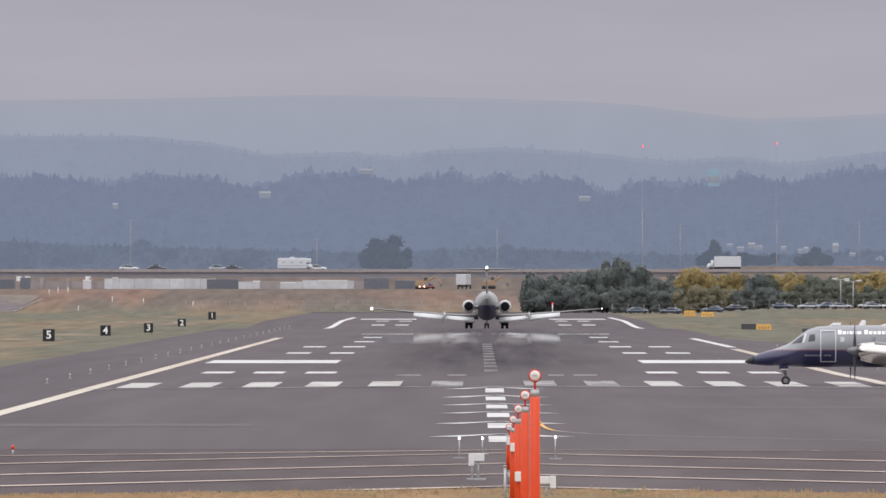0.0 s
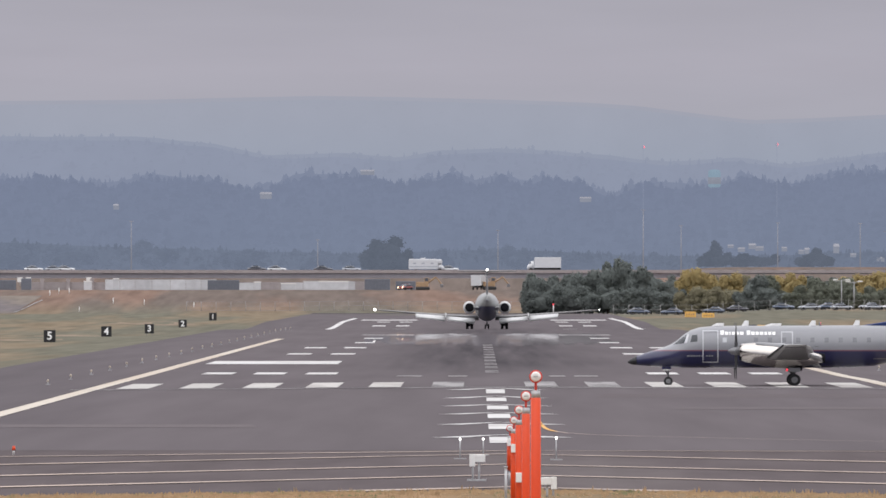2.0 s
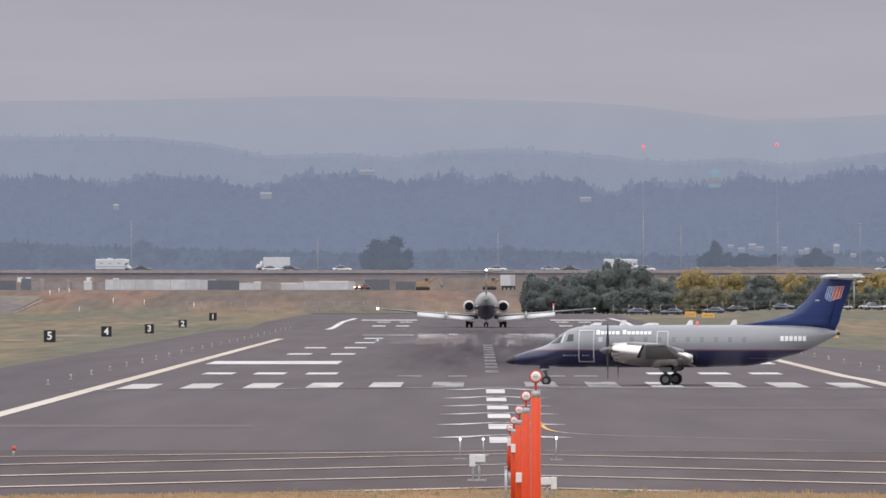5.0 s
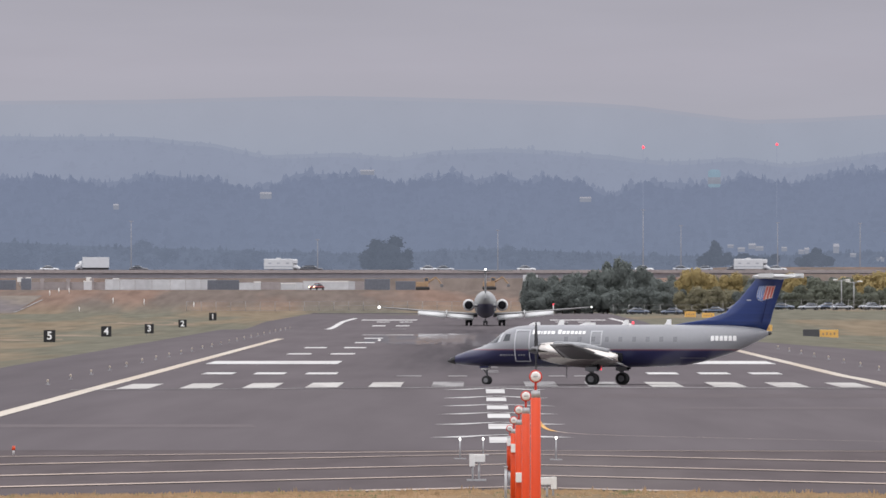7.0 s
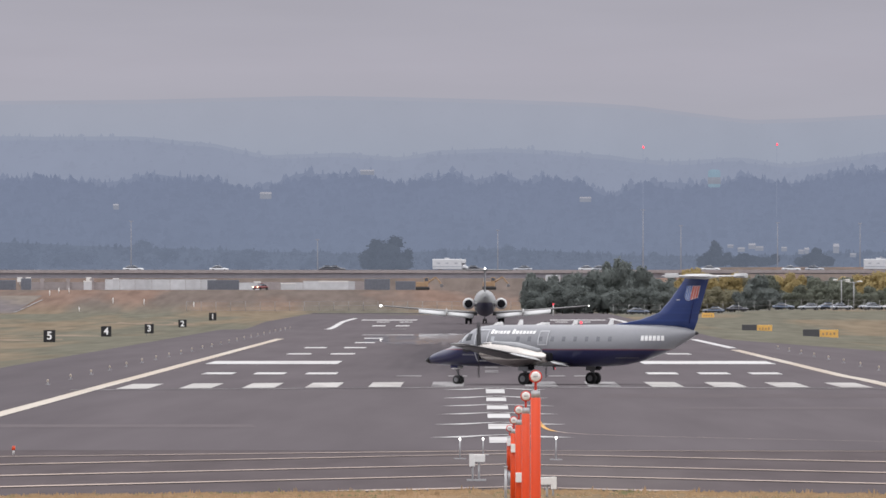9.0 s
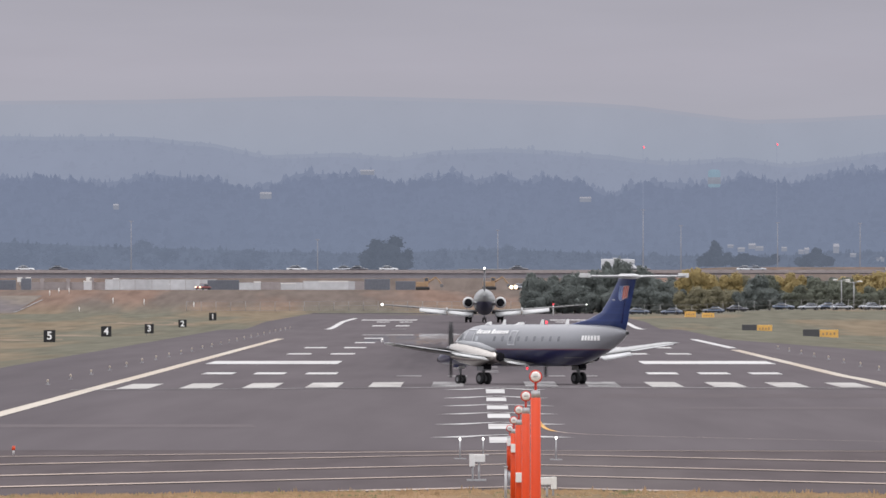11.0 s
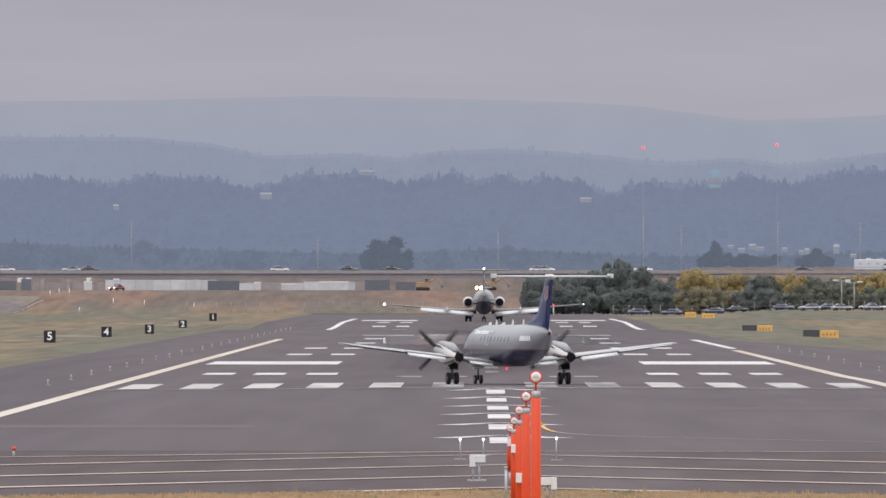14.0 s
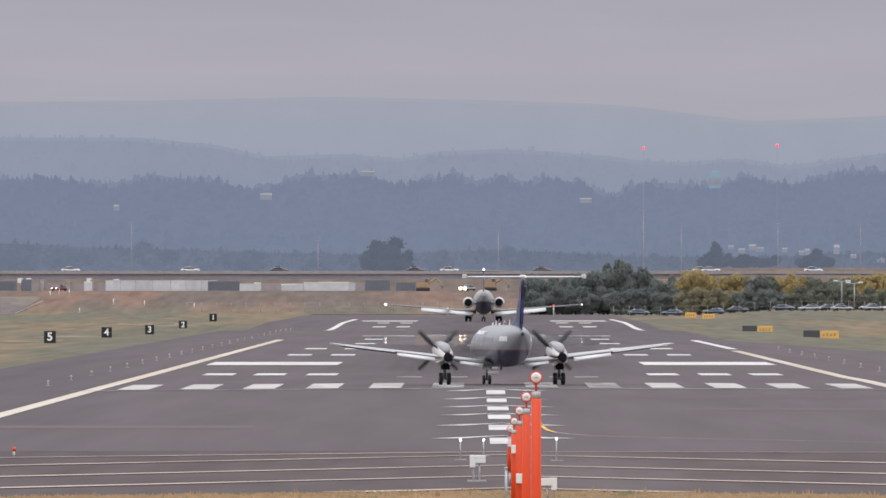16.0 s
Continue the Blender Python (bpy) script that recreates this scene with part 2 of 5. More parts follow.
LEAF_MID = mat("green_leaves", (0.205, 0.220, 0.178), 0.9, vary=0.2, scale=0.4, fine=1.6, spec=0.05)
LEAF_OLIVE = mat("olive_leaves", (0.285, 0.265, 0.185), 0.9, vary=0.2, scale=0.4, fine=1.6, spec=0.05)
LEAF_GOLD = mat("autumn_gold_leaves", (0.44, 0.355, 0.180), 0.9, vary=0.2, scale=0.4, fine=1.6, spec=0.05, second=(0.34, 0.29, 0.165), spots=0.25)
for leaf in (LEAF_DARK, LEAF_MID, LEAF_OLIVE, LEAF_GOLD):
    lt = leaf.node_tree
    lb, lo = lt.nodes["Principled BSDF"], lt.nodes["Material Output"]
    tr, ms = lt.nodes.new("ShaderNodeBsdfTranslucent"), lt.nodes.new("ShaderNodeMixShader")
    lt.links.new(lb.inputs["Base Color"].links[0].from_socket, tr.inputs[0])
    ms.inputs[0].default_value = 0.5
    lt.links.new(lb.outputs[0], ms.inputs[1])
    lt.links.new(tr.outputs[0], ms.inputs[2])
    lt.links.new(ms.outputs[0], lo.inputs[0])
LAMP_WHITE = glow("white_lamp_glow", (1.0, 0.98, 0.95), 3.0)
LAMP_WARM = glow("warm_headlight_glow", (1.0, 0.72, 0.45), 5.0)
LAMP_RED = glow("red_lamp_glow", (1.0, 0.06, 0.09), 1.6)

# Haze is painted into these as emission; nothing scatters light before them.
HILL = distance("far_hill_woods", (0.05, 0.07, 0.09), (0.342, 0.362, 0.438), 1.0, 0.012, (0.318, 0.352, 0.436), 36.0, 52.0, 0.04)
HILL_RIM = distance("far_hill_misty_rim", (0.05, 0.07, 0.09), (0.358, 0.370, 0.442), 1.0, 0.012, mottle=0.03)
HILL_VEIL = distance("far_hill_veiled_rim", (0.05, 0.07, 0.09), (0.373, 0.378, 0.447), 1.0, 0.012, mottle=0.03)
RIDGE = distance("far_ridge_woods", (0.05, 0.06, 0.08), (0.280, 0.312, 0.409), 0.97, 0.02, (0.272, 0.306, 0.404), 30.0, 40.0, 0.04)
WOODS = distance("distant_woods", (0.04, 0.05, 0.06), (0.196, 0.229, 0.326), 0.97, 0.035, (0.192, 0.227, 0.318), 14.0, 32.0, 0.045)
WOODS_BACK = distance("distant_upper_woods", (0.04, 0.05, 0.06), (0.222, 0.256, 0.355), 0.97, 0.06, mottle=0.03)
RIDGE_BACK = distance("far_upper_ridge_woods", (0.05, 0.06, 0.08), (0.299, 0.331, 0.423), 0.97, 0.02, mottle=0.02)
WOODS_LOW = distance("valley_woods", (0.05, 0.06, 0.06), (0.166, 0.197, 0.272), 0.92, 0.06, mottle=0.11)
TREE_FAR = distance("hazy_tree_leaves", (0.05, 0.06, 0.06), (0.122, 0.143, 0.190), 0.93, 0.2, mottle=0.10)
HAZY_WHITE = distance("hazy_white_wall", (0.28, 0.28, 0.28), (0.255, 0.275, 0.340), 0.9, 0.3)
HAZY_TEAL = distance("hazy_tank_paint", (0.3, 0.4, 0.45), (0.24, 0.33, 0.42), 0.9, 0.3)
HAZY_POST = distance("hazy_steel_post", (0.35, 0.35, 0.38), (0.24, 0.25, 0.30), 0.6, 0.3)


# ---- mesh helpers ----
def mesh(name, verts, faces, material, parent=None, label="", smooth=False):
    me = bpy.data.meshes.new(name)
    me.from_pydata([tuple(v) for v in verts], [], faces)
    me.materials.append(material)
    if smooth:
        me.polygons.foreach_set("use_smooth", [True] * len(me.polygons))
    me.update()
    ob = new(name, me)
    if parent:
        ob.parent = parent
    return tagged(ob, label)


def part(name, bm, material, parent=None, label="", smooth=False):
    me = bpy.data.meshes.new(name)
    bm.to_mesh(me)
    bm.free()
    me.materials.append(material)
    if smooth:
        me.polygons.foreach_set("use_smooth", [True] * len(me.polygons))
    ob = new(name, me)
    if parent:
        ob.parent = parent
    return tagged(ob, label)


def again(ob, m, parent=None):
    """Another piece on the same mesh."""
    o = new(ob.name.split(".")[0], ob.data)
    o.parent = parent or ob.parent
    o.matrix_basis = m
    return o


def thing(name, label, category, group="", kind="", m=None):
    e = new(name)
    e.empty_display_size = 0.5
    if m:
        e.matrix_basis = m
    return tagged(e, label, category, group, kind)


def box(bm, x0, x1, y0, y1, z0, z1, bevel=0.0, m=None):
    r = bmesh.ops.create_cube(bm, size=1.0)
    bmesh.ops.transform(bm, matrix=Matrix.LocRotScale(((x0 + x1) / 2, (y0 + y1) / 2, (z0 + z1) / 2), None, (x1 - x0, y1 - y0, z1 - z0)), verts=r["verts"])
    vs = r["verts"]
    if bevel:
        es = list({e for v in vs for e in v.link_edges})
        b = bmesh.ops.bevel(bm, geom=es, offset=bevel, segments=2, affect="EDGES", profile=0.5)
        vs = list({v for f in b["faces"] for v in f.verts} | {v for v in vs if v.is_valid})
    if m:
        bmesh.ops.transform(bm, matrix=m, verts=vs)
    return bm


def boxed(name, x0, x1, y0, y1, z0, z1, material, parent=None, label="", bevel=0.0, m=None):
    return part(name, box(bmesh.new(), x0, x1, y0, y1, z0, z1, bevel, m), material, parent, label)


def rod(bm, a, b, r0, r1=None, n=10):
    a, b = Vector(a), Vector(b)
    d = b - a
    m = Matrix.Translation((a + b) / 2) @ d.to_track_quat("Z", "Y").to_matrix().to_4x4()
    bmesh.ops.create_cone(bm, cap_ends=True, segments=n, radius1=r0, radius2=r0 if r1 is None else r1, depth=d.length, matrix=m)
    return bm


def rodded(name, a, b, r0, material, parent=None, label="", r1=None, n=10):
    return part(name, rod(bmesh.new(), a, b, r0, r1, n), material, parent, label, True)


def lathe(profile, n=20, axis="X"):
    """A bmesh turned round an axis: profile of (along, radius)."""
    bm = bmesh.new()
    rings = []
    for a, r in profile:
        ring = []
        for i in range(n):
            c, s = math.cos(2 * math.pi * i / n) * r, math.sin(2 * math.pi * i / n) * r
            ring.append(bm.verts.new((a, c, s) if axis == "X" else (c, a, s) if axis == "Y" else (c, s, a)))
        rings.append(ring)
    for p, q in zip(rings, rings[1:]):
        for i in range(n):
            bm.faces.new((p[i], p[(i + 1) % n], q[(i + 1) % n], q[i]))
    bm.faces.new(rings[0])
    bm.faces.new(rings[-1])
    bmesh.ops.recalc_face_normals(bm, faces=bm.faces)
    return bm


def loft(sections, n=28):
    """A hull along X through sections (x, half width, z of belly, z of top)."""
    bm = bmesh.new()
    rings = []
    for x, w, z0, z1 in sections:
        rings.append([bm.verts.new((x, w * math.cos(2 * math.pi * i / n), (z0 + z1) / 2 + (z1 - z0) / 2 * math.sin(2 * math.pi * i / n))) for i in range(n)])
    for p, q in zip(rings, rings[1:]):
        for i in range(n):
            bm.faces.new((p[i], p[(i + 1) % n], q[(i + 1) % n], q[i]))
    bm.faces.new(rings[0])
    bm.faces.new(rings[-1])
    bmesh.ops.recalc_face_normals(bm, faces=bm.faces)
    return bm


def foil(stations):
    """A wing skin through stations (leading point, trailing point, thickness)."""
    bm = bmesh.new()
    rings = []
    shape = [(0.0, 0.0), (0.05, 0.5), (0.25, 1.0), (0.6, 0.7), (1.0, 0.06), (0.6, -0.45), (0.25, -0.7), (0.05, -0.4)]
    for le, te, th in stations:
        le, te = Vector(le), Vector(te)
        up = Vector((0, 0, 1)) if abs((te - le).z) < 0.8 * (te - le).length else Vector((0, 1, 0))
        rings.append([bm.verts.new(le.lerp(te, a) + up * th * 0.5 * b) for a, b in shape])
    k = len(shape)
    for p, q in zip(rings, rings[1:]):
        for i in range(k):
            bm.faces.new((p[i], p[(i + 1) % k], q[(i + 1) % k], q[i]))
    bm.faces.new(rings[0])
    bm.faces.new(rings[-1])
    bmesh.ops.recalc_face_normals(bm, faces=bm.faces)
    return bm


def upright_foil(stations):
    """A fin: as foil, with its thickness across."""
    bm = bmesh.new()
    rings = []
    shape = [(0.0, 0.0), (0.05, 0.5), (0.3, 1.0), (0.65, 0.7), (1.0, 0.08), (1.0, -0.08), (0.65, -0.7), (0.3, -1.0), (0.05, -0.5)]
    for le, te, th in stations:
        le, te = Vector(le), Vector(te)
        rings.append([bm.verts.new(le.lerp(te, a) + Vector((0, th * 0.5 * b, 0))) for a, b in shape])
    k = len(shape)
    for p, q in zip(rings, rings[1:]):
        for i in range(k):
            bm.faces.new((p[i], p[(i + 1) % k], q[(i + 1) % k], q[i]))
    bm.faces.new(rings[0])
    bm.faces.new(rings[-1])
    bmesh.ops.recalc_face_normals(bm, faces=bm.faces)
    return bm


# ---- the lie of the land ----
def dip(y):
    """The runway's long profile: level, with a shallow hollow about 2.5 km out."""
    if 2400 < y < 3000:
        return -0.52 * 0.5 * (1 - math.cos(2 * math.pi * (y - 2400) / 600))
    return 0.0


def level(y):
    a = math.floor(y / 20.0) * 20.0
    f = (y - a) / 20.0
    return dip(a) * (1 - f) + dip(a + 20.0) * f


def smooth(a, b, v):
    f = min(1.0, max(0.0, (v - a) / (b - a)))
    return f * f * (3 - 2 * f)


MID = 0.92
CROWN = [(-23.0, 0.0), (-11.0, 0.085), (MID, 0.165), (12.0, 0.13), (24.0, 0.085)]


def crown(x, y):
    """The pavement's cross fall round the threshold: highest on the centreline."""
    f = smooth(940, 1030, y) * (1 - smooth(1110, 1200, y))
    if x <= CROWN[0][0] or f == 0.0:
        return 0.0
    for (a, h), (b, k) in zip(CROWN, CROWN[1:]):
        if x <= b:
            return f * (h + (k - h) * (x - a) / (b - a))
    return f * CROWN[-1][1]


def land(x, y):
    z = level(y) - (0.12 if y > 545 else 0.014)
    z -= (0.45 * smooth(545, 800, y) + 0.40 * smooth(2150, 2600, y) * (1 - smooth(3000, 3280, y))) * smooth(34, 44, -x) * (1 - smooth(3300, 3800, y))
    z += 0.95 * smooth(40, 60, x) * smooth(2700, 3700, y) - 0.3 * smooth(36, 44, x) * (1 - smooth(2300, 3000, y))
    z += 4.85 * smooth(3830, 4200, y)
    z += 2.7 * smooth(4303, 4321, y) + 1.25 * smooth(4330, 4348, y)
    z += 0.45 * smooth(4352, 4420, y)
    if 3400 < y < 4280:
        z += 0.25 * noise.noise((x * 0.03, y * 0.01, 0)) * smooth(3500, 3700, y)
    return z


def sight(u, v, d):
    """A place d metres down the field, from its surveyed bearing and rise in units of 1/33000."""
    return Vector((d * (u - 846.0) / LENS, d, EYE.z + d * (505.0 - v) / LENS))


def ground():
    xs = [-1500, -700, -400, -250, -160, -120] + list(range(-100, 101, 5)) + [120, 160, 250, 400, 700, 1500]
    xs = sorted(set(xs) | {-37, -34, 34, 37, 39, 42})
    ys = [-600, -200] + list(range(0, 3800, 20)) + list(range(3800, 4440, 6)) + [4500, 4600, 4700, 4800, 4900, 5000, 6000]
    verts = [(x, y, land(x, y)) for y in ys for x in xs]
    k = len(xs)
    faces = [(j * k + i, j * k + i + 1, (j + 1) * k + i + 1, (j + 1) * k + i) for j in range(len(ys) - 1) for i in range(k - 1)]
    m = mat("dry_grass", (0.192, 0.156, 0.114), 0.95, vary=0.30, scale=0.04, fine=0.4, spec=0.0, stretch=(1, 0.035, 1), second=(0.130, 0.124, 0.099), spots=0.5)
    t = m.node_tree
    b = t.nodes["Principled BSDF"]
    geo, sp, rg, mxn = (t.nodes.new(k2) for k2 in ("ShaderNodeNewGeometry", "ShaderNodeSeparateXYZ", "ShaderNodeMapRange", "ShaderNodeMix"))
    old = b.inputs["Base Color"].links[0].from_socket
    t.links.new(geo.outputs["Position"], sp.inputs[0])
    t.links.new(sp.outputs["Y"], rg.inputs[0])
    rg.inputs["From Min"].default_value, rg.inputs["From Max"].default_value = 3850, 4020
    mxn.data_type = "RGBA"
    mul = t.nodes.new("ShaderNodeMix")
    mul.data_type, mul.blend_type = "RGBA", "MULTIPLY"
    mul.inputs[0].default_value = 1.0
    t.links.new(old, mul.inputs[6])
    mul.inputs[7].default_value = (1.01, 0.87, 0.97, 1)
    t.links.new(rg.outputs[0], mxn.inputs[0])
    t.links.new(old, mxn.inputs[6])
    t.links.new(mul.outputs[2], mxn.inputs[7])
    near, tan = t.nodes.new("ShaderNodeMapRange"), t.nodes.new("ShaderNodeMix")
    near.inputs["From Min"].default_value, near.inputs["From Max"].default_value = 545, 620
    tan.data_type = "RGBA"
    t.links.new(sp.outputs["Y"], near.inputs[0])
    t.links.new(near.outputs[0], tan.inputs[0])
    dry = t.nodes.new("ShaderNodeMix")
    dry.data_type, dry.blend_type = "RGBA", "MULTIPLY"
    dry.inputs[0].default_value = 1.0
    t.links.new(old, dry.inputs[6])
    dry.inputs[7].default_value = (1.48, 1.16, 0.95, 1)
    t.links.new(dry.outputs[2], tan.inputs[6])
    t.links.new(mxn.outputs[2], tan.inputs[7])
    t.links.new(tan.outputs[2], b.inputs["Base Color"])
    tagged(mesh("ground", verts, faces, m, smooth=True), "dry olive-brown airfield grass rising to a bare earth bank", "ground", kind="structure")


ground()


def strip(name, edges, lift, material, parent=None, label=""):
    """A flat sheet on the field: edges is a list of (y, x left, x right)."""
    rows = []
    for (ya, la, ra), (yb, lb, rb) in zip(edges, edges[1:]):
        cuts = [ya] + [20.0 * i for i in range(int(ya // 20) + 1, int(yb // 20) + 1) if ya < 20.0 * i < yb]
        rows += [(y, la + (lb - la) * (y - ya) / (yb - ya), ra + (rb - ra) * (y - ya) / (yb - ya)) for y in cuts]
    rows.append(edges[-1])
    verts = []
    for y, l, r in rows:
        for x in [l] + [min(max(c, l), r) for c, _ in CROWN] + [r]:
            verts.append((x, y, level(y) + crown(x, y) + lift))
    k = len(CROWN) + 2
    faces = []
    for i in range(len(rows) - 1):
        for j in range(k - 1):
            q = (k * i + j, k * i + j + 1, k * i + k + j + 1, k * i + k + j)
            if max(verts[q[1]][0] - verts[q[0]][0], verts[q[2]][0] - verts[q[3]][0]) > 1e-4:
                faces.append(q)
    return mesh(name, verts, faces, material, parent, label)


runway = strip("runway", [(655, -33.5, 130), (1500, -33.5, 130), (1640, -33.5, 35.5), (2000, -33.5, 26.5), (3860, -34.0, 26.5)], 0.0, ASPHALT)
tagged(runway, "grey asphalt runway with worn white markings and dark rubber streaks", "runway", kind="structure")


def pad_front(x):
    """Where the pad ends in the grass: furthest in on the centreline."""
    return 529.0 - 1.05 * min(abs(x - MID), 15.0)


cols = [-36.0] + [MID + 2.5 * i for i in range(-8, 9)] + [70.0]
pad = mesh("blast_pad", [(x, y, -0.004) for x in cols for y in (pad_front(x), 655.0)], [(2 * i, 2 * i + 2, 2 * i + 3, 2 * i + 1) for i in range(len(cols) - 1)], PAD)
tagged(pad, "older patchy asphalt pad with faded yellow chevrons before the runway", "pavement", kind="structure")


def bar(name, x0, x1, y0, y1, material=None, parent=None):
    return strip(name, [(y0, x0, x1), (y1, x0, x1)], 0.02, material or WHITE, parent or runway)


def line(name, pts, width, material, parent=None, lift=0.02):
    """A painted line of that width along points (x, y)."""
    verts = []
    n = len(pts)
    for i, (x, y) in enumerate(pts):
        a, b = Vector(pts[max(0, i - 1)]), Vector(pts[min(n - 1, i + 1)])
        d = (b - a).normalized()
        s = Vector((d.y, -d.x)) * width / 2
        for q in (-1, 1):
            verts.append((x + q * s.x, y + q * s.y, level(y) + crown(x + q * s.x, y + q * s.y) + lift))
    return mesh(name, verts, [(2 * i, 2 * i + 1, 2 * i + 3, 2 * i + 2) for i in range(n - 1)], material, parent or runway)


def markings():
    for k in range(6):
        for s in (-1, 1):
            c = MID + s * (2.63 + 3.505 * k)
            bar("threshold_stripe", c - 0.90, c + 0.90, 1036, 1088, WORN if k == 0 or (k == 1 and s > 0) else STRIPE)
    strip("threshold_line", [(1026.5, -22.5, 24.4), (1029.5, -22.5, 24.4)], 0.024, WORN, runway)
    for s in (-1, 1):
        for c in (11.15, 14.55, 17.9):
            bar("touchdown_bar", MID + s * c - 1.0, MID + s * c + 1.0, 1210, 1236)
        bar("aiming_point", MID + s * 16.1 - 4.85, MID + s * 16.1 + 4.85, 1368, 1422)
        for y in (1556, 1712):
            for c in (12.3, 15.95):
                bar("touchdown_bar", MID + s * c - 1.0, MID + s * c + 1.0, y, y + 27)
        for y in (1864, 2018):
            bar("touchdown_bar", MID + s * 12.3 - 1.0, MID + s * 12.3 + 1.0, y, y + 27)
        # Painted bar that stands in for a mirage image of the far bars.
        bar("worn_bar", MID + s * 11.4 - 3.0, MID + s * 11.4 + 3.0, 2150, 2185, WORN)
        bar("aiming_point", MID + s * 15.6 - 4.6, MID + s * 15.6 + 4.6, 3060, 3125)
        for y in (2800, 2935):
            for c in (12.3, 15.9):
                bar("touchdown_bar", MID + s * c - 1.0, MID + s * c + 1.0, y, y + 27)
        for y in (2530, 2665):
            bar("touchdown_bar", MID + s * 12.3 - 1.0, MID + s * 12.3 + 1.0, y, y + 27, WORN)
    for x0, x1 in ((-5.2, -3.6), (-1.9, -0.7), (4.5, 5.5), (6.1, 7.6)):
        bar("number_stroke", x0, x1, 1178, 1192, WORN)
    for k in range(10):
        y = 1232 + 61 * k
        bar("centre_stripe", MID - 0.45, MID + 0.45, y, y + 36.6, FADED)
    for y0, y1 in ((700, 2015), (2640, 3250)):
        strip("edge_line", [(y0, -21.88, -21.03), (y1, -21.80, -20.95)], 0.02, CREAM if y0 < 1000 else WHITE, runway)
    for y0, y1 in ((1000, 1668), (1712, 1990), (2640, 3250)):
        strip("edge_line", [(y0, 22.95, 23.8), (y1, 22.55, 23.4)], 0.02, CREAM if y0 < 1100 else WHITE, runway)
    # arrows of the displaced threshold
    for tip in (1022, 968, 907, 850, 788, 722):
        head = [(MID - 2.15, tip - 14), (MID, tip), (MID + 2.15, tip - 14)]
        line("arrow_head", head, 1.2, WHITE)
        bar("arrow_shaft", MID - 0.5, MID + 0.5, tip - 38, tip - 11)
    # chevrons of the pad
    for apex in (640, 603, 569.5, 535):
        run = min(32.0, (apex - 529) / 1.30, (apex - 511) / 2.35)
        line("chevron", [(MID - run, apex - run * 2.35), (MID, apex), (MID + run, apex - run * 2.35)], 1.6, YELLOW, pad)
    line("pad_line", [(MID - 34, 607), (MID - 17, 629.5), (MID, 652), (MID + 16, 649), (MID + 60, 640)], 1.0, YELLOW, pad)
    # the yellow taxi line that swings on to the centreline
    pts = [(2.55, 800), (2.58, 790), (2.62, 775), (2.68, 760), (2.80, 748), (3.05, 738), (3.5, 730), (4.3, 723), (5.5, 717), (8.5, 708), (12, 698), (16, 688), (24, 672)]
    line("taxi_line", pts[:6], 0.17, TAXI)
    line("taxi_line", pts[5:], 0.12, YELLOW)
    # repairs in the asphalt, rolled in flush
    for y, x0, x1, w in ((958, 6, 44, 26), (870, 9, 30, 18), (760, -22, -9, 16)):
        strip("asphalt_repair", [(y, x0, x1), (y + w, x0 + 0.6, x1 - 0.4)], 0.006, SEAM, runway)
    strip("overrun_end", [(3760, -34, 13), (3868, -34, 13)], 0.02, OVERRUN, runway)


markings()


# ---- the turboprop ----
def wheel(name, x, y, r, w, parent):
    tyre = part(name, lathe([(-w / 2, r * 0.72), (-w / 2 * 0.9, r * 0.93), (-w * 0.3, r), (w * 0.3, r), (w / 2 * 0.9, r * 0.93), (w / 2, r * 0.72)], 20, "Y"), TYRE, parent, "", True)
    tyre.matrix_basis = pose(x, y, r)
    part("hub", lathe([(-w / 2 - 0.012, r * 0.2), (-w / 2 - 0.008, r * 0.52), (w / 2 + 0.008, r * 0.52), (w / 2 + 0.012, r * 0.2)], 14, "Y"), HUB, tyre)
    part("bolt_plate", box(bmesh.new(), -r * 0.3, r * 0.3, -w / 2 - 0.02, w / 2 + 0.02, -0.02, 0.02), STEEL, tyre)
    return tyre


def two_tone(name, top, stripe, belly, z_belly, z_top):
    """Aircraft paint with a belly colour and a fine cheat line between two heights."""
    m = mat(name, top, 0.3, vary=0.05, scale=0.8, fine=7, coat=0.25)
    t = m.node_tree
    b = t.nodes["Principled BSDF"]
    old = b.inputs["Base Color"].links[0].from_socket
    c, s = t.nodes.new("ShaderNodeTexCoord"), t.nodes.new("ShaderNodeSeparateXYZ")
    t.links.new(c.outputs["Object"], s.inputs[0])
    for edge, colour in ((z_top, stripe), (z_belly, belly)):
        r, mx2 = t.nodes.new("ShaderNodeMapRange"), t.nodes.new("ShaderNodeMix")
        r.inputs["From Min"].default_value, r.inputs["From Max"].default_value = edge, edge + 0.03
        mx2.data_type = "RGBA"
        t.links.new(s.outputs["Z"], r.inputs[0])
        t.links.new(r.outputs[0], mx2.inputs[0])
        mx2.inputs[6].default_value = (*colour, 1)
        t.links.new(old, mx2.inputs[7])
        old = mx2.outputs[2]
    t.links.new(old, b.inputs["Base Color"])
    return m


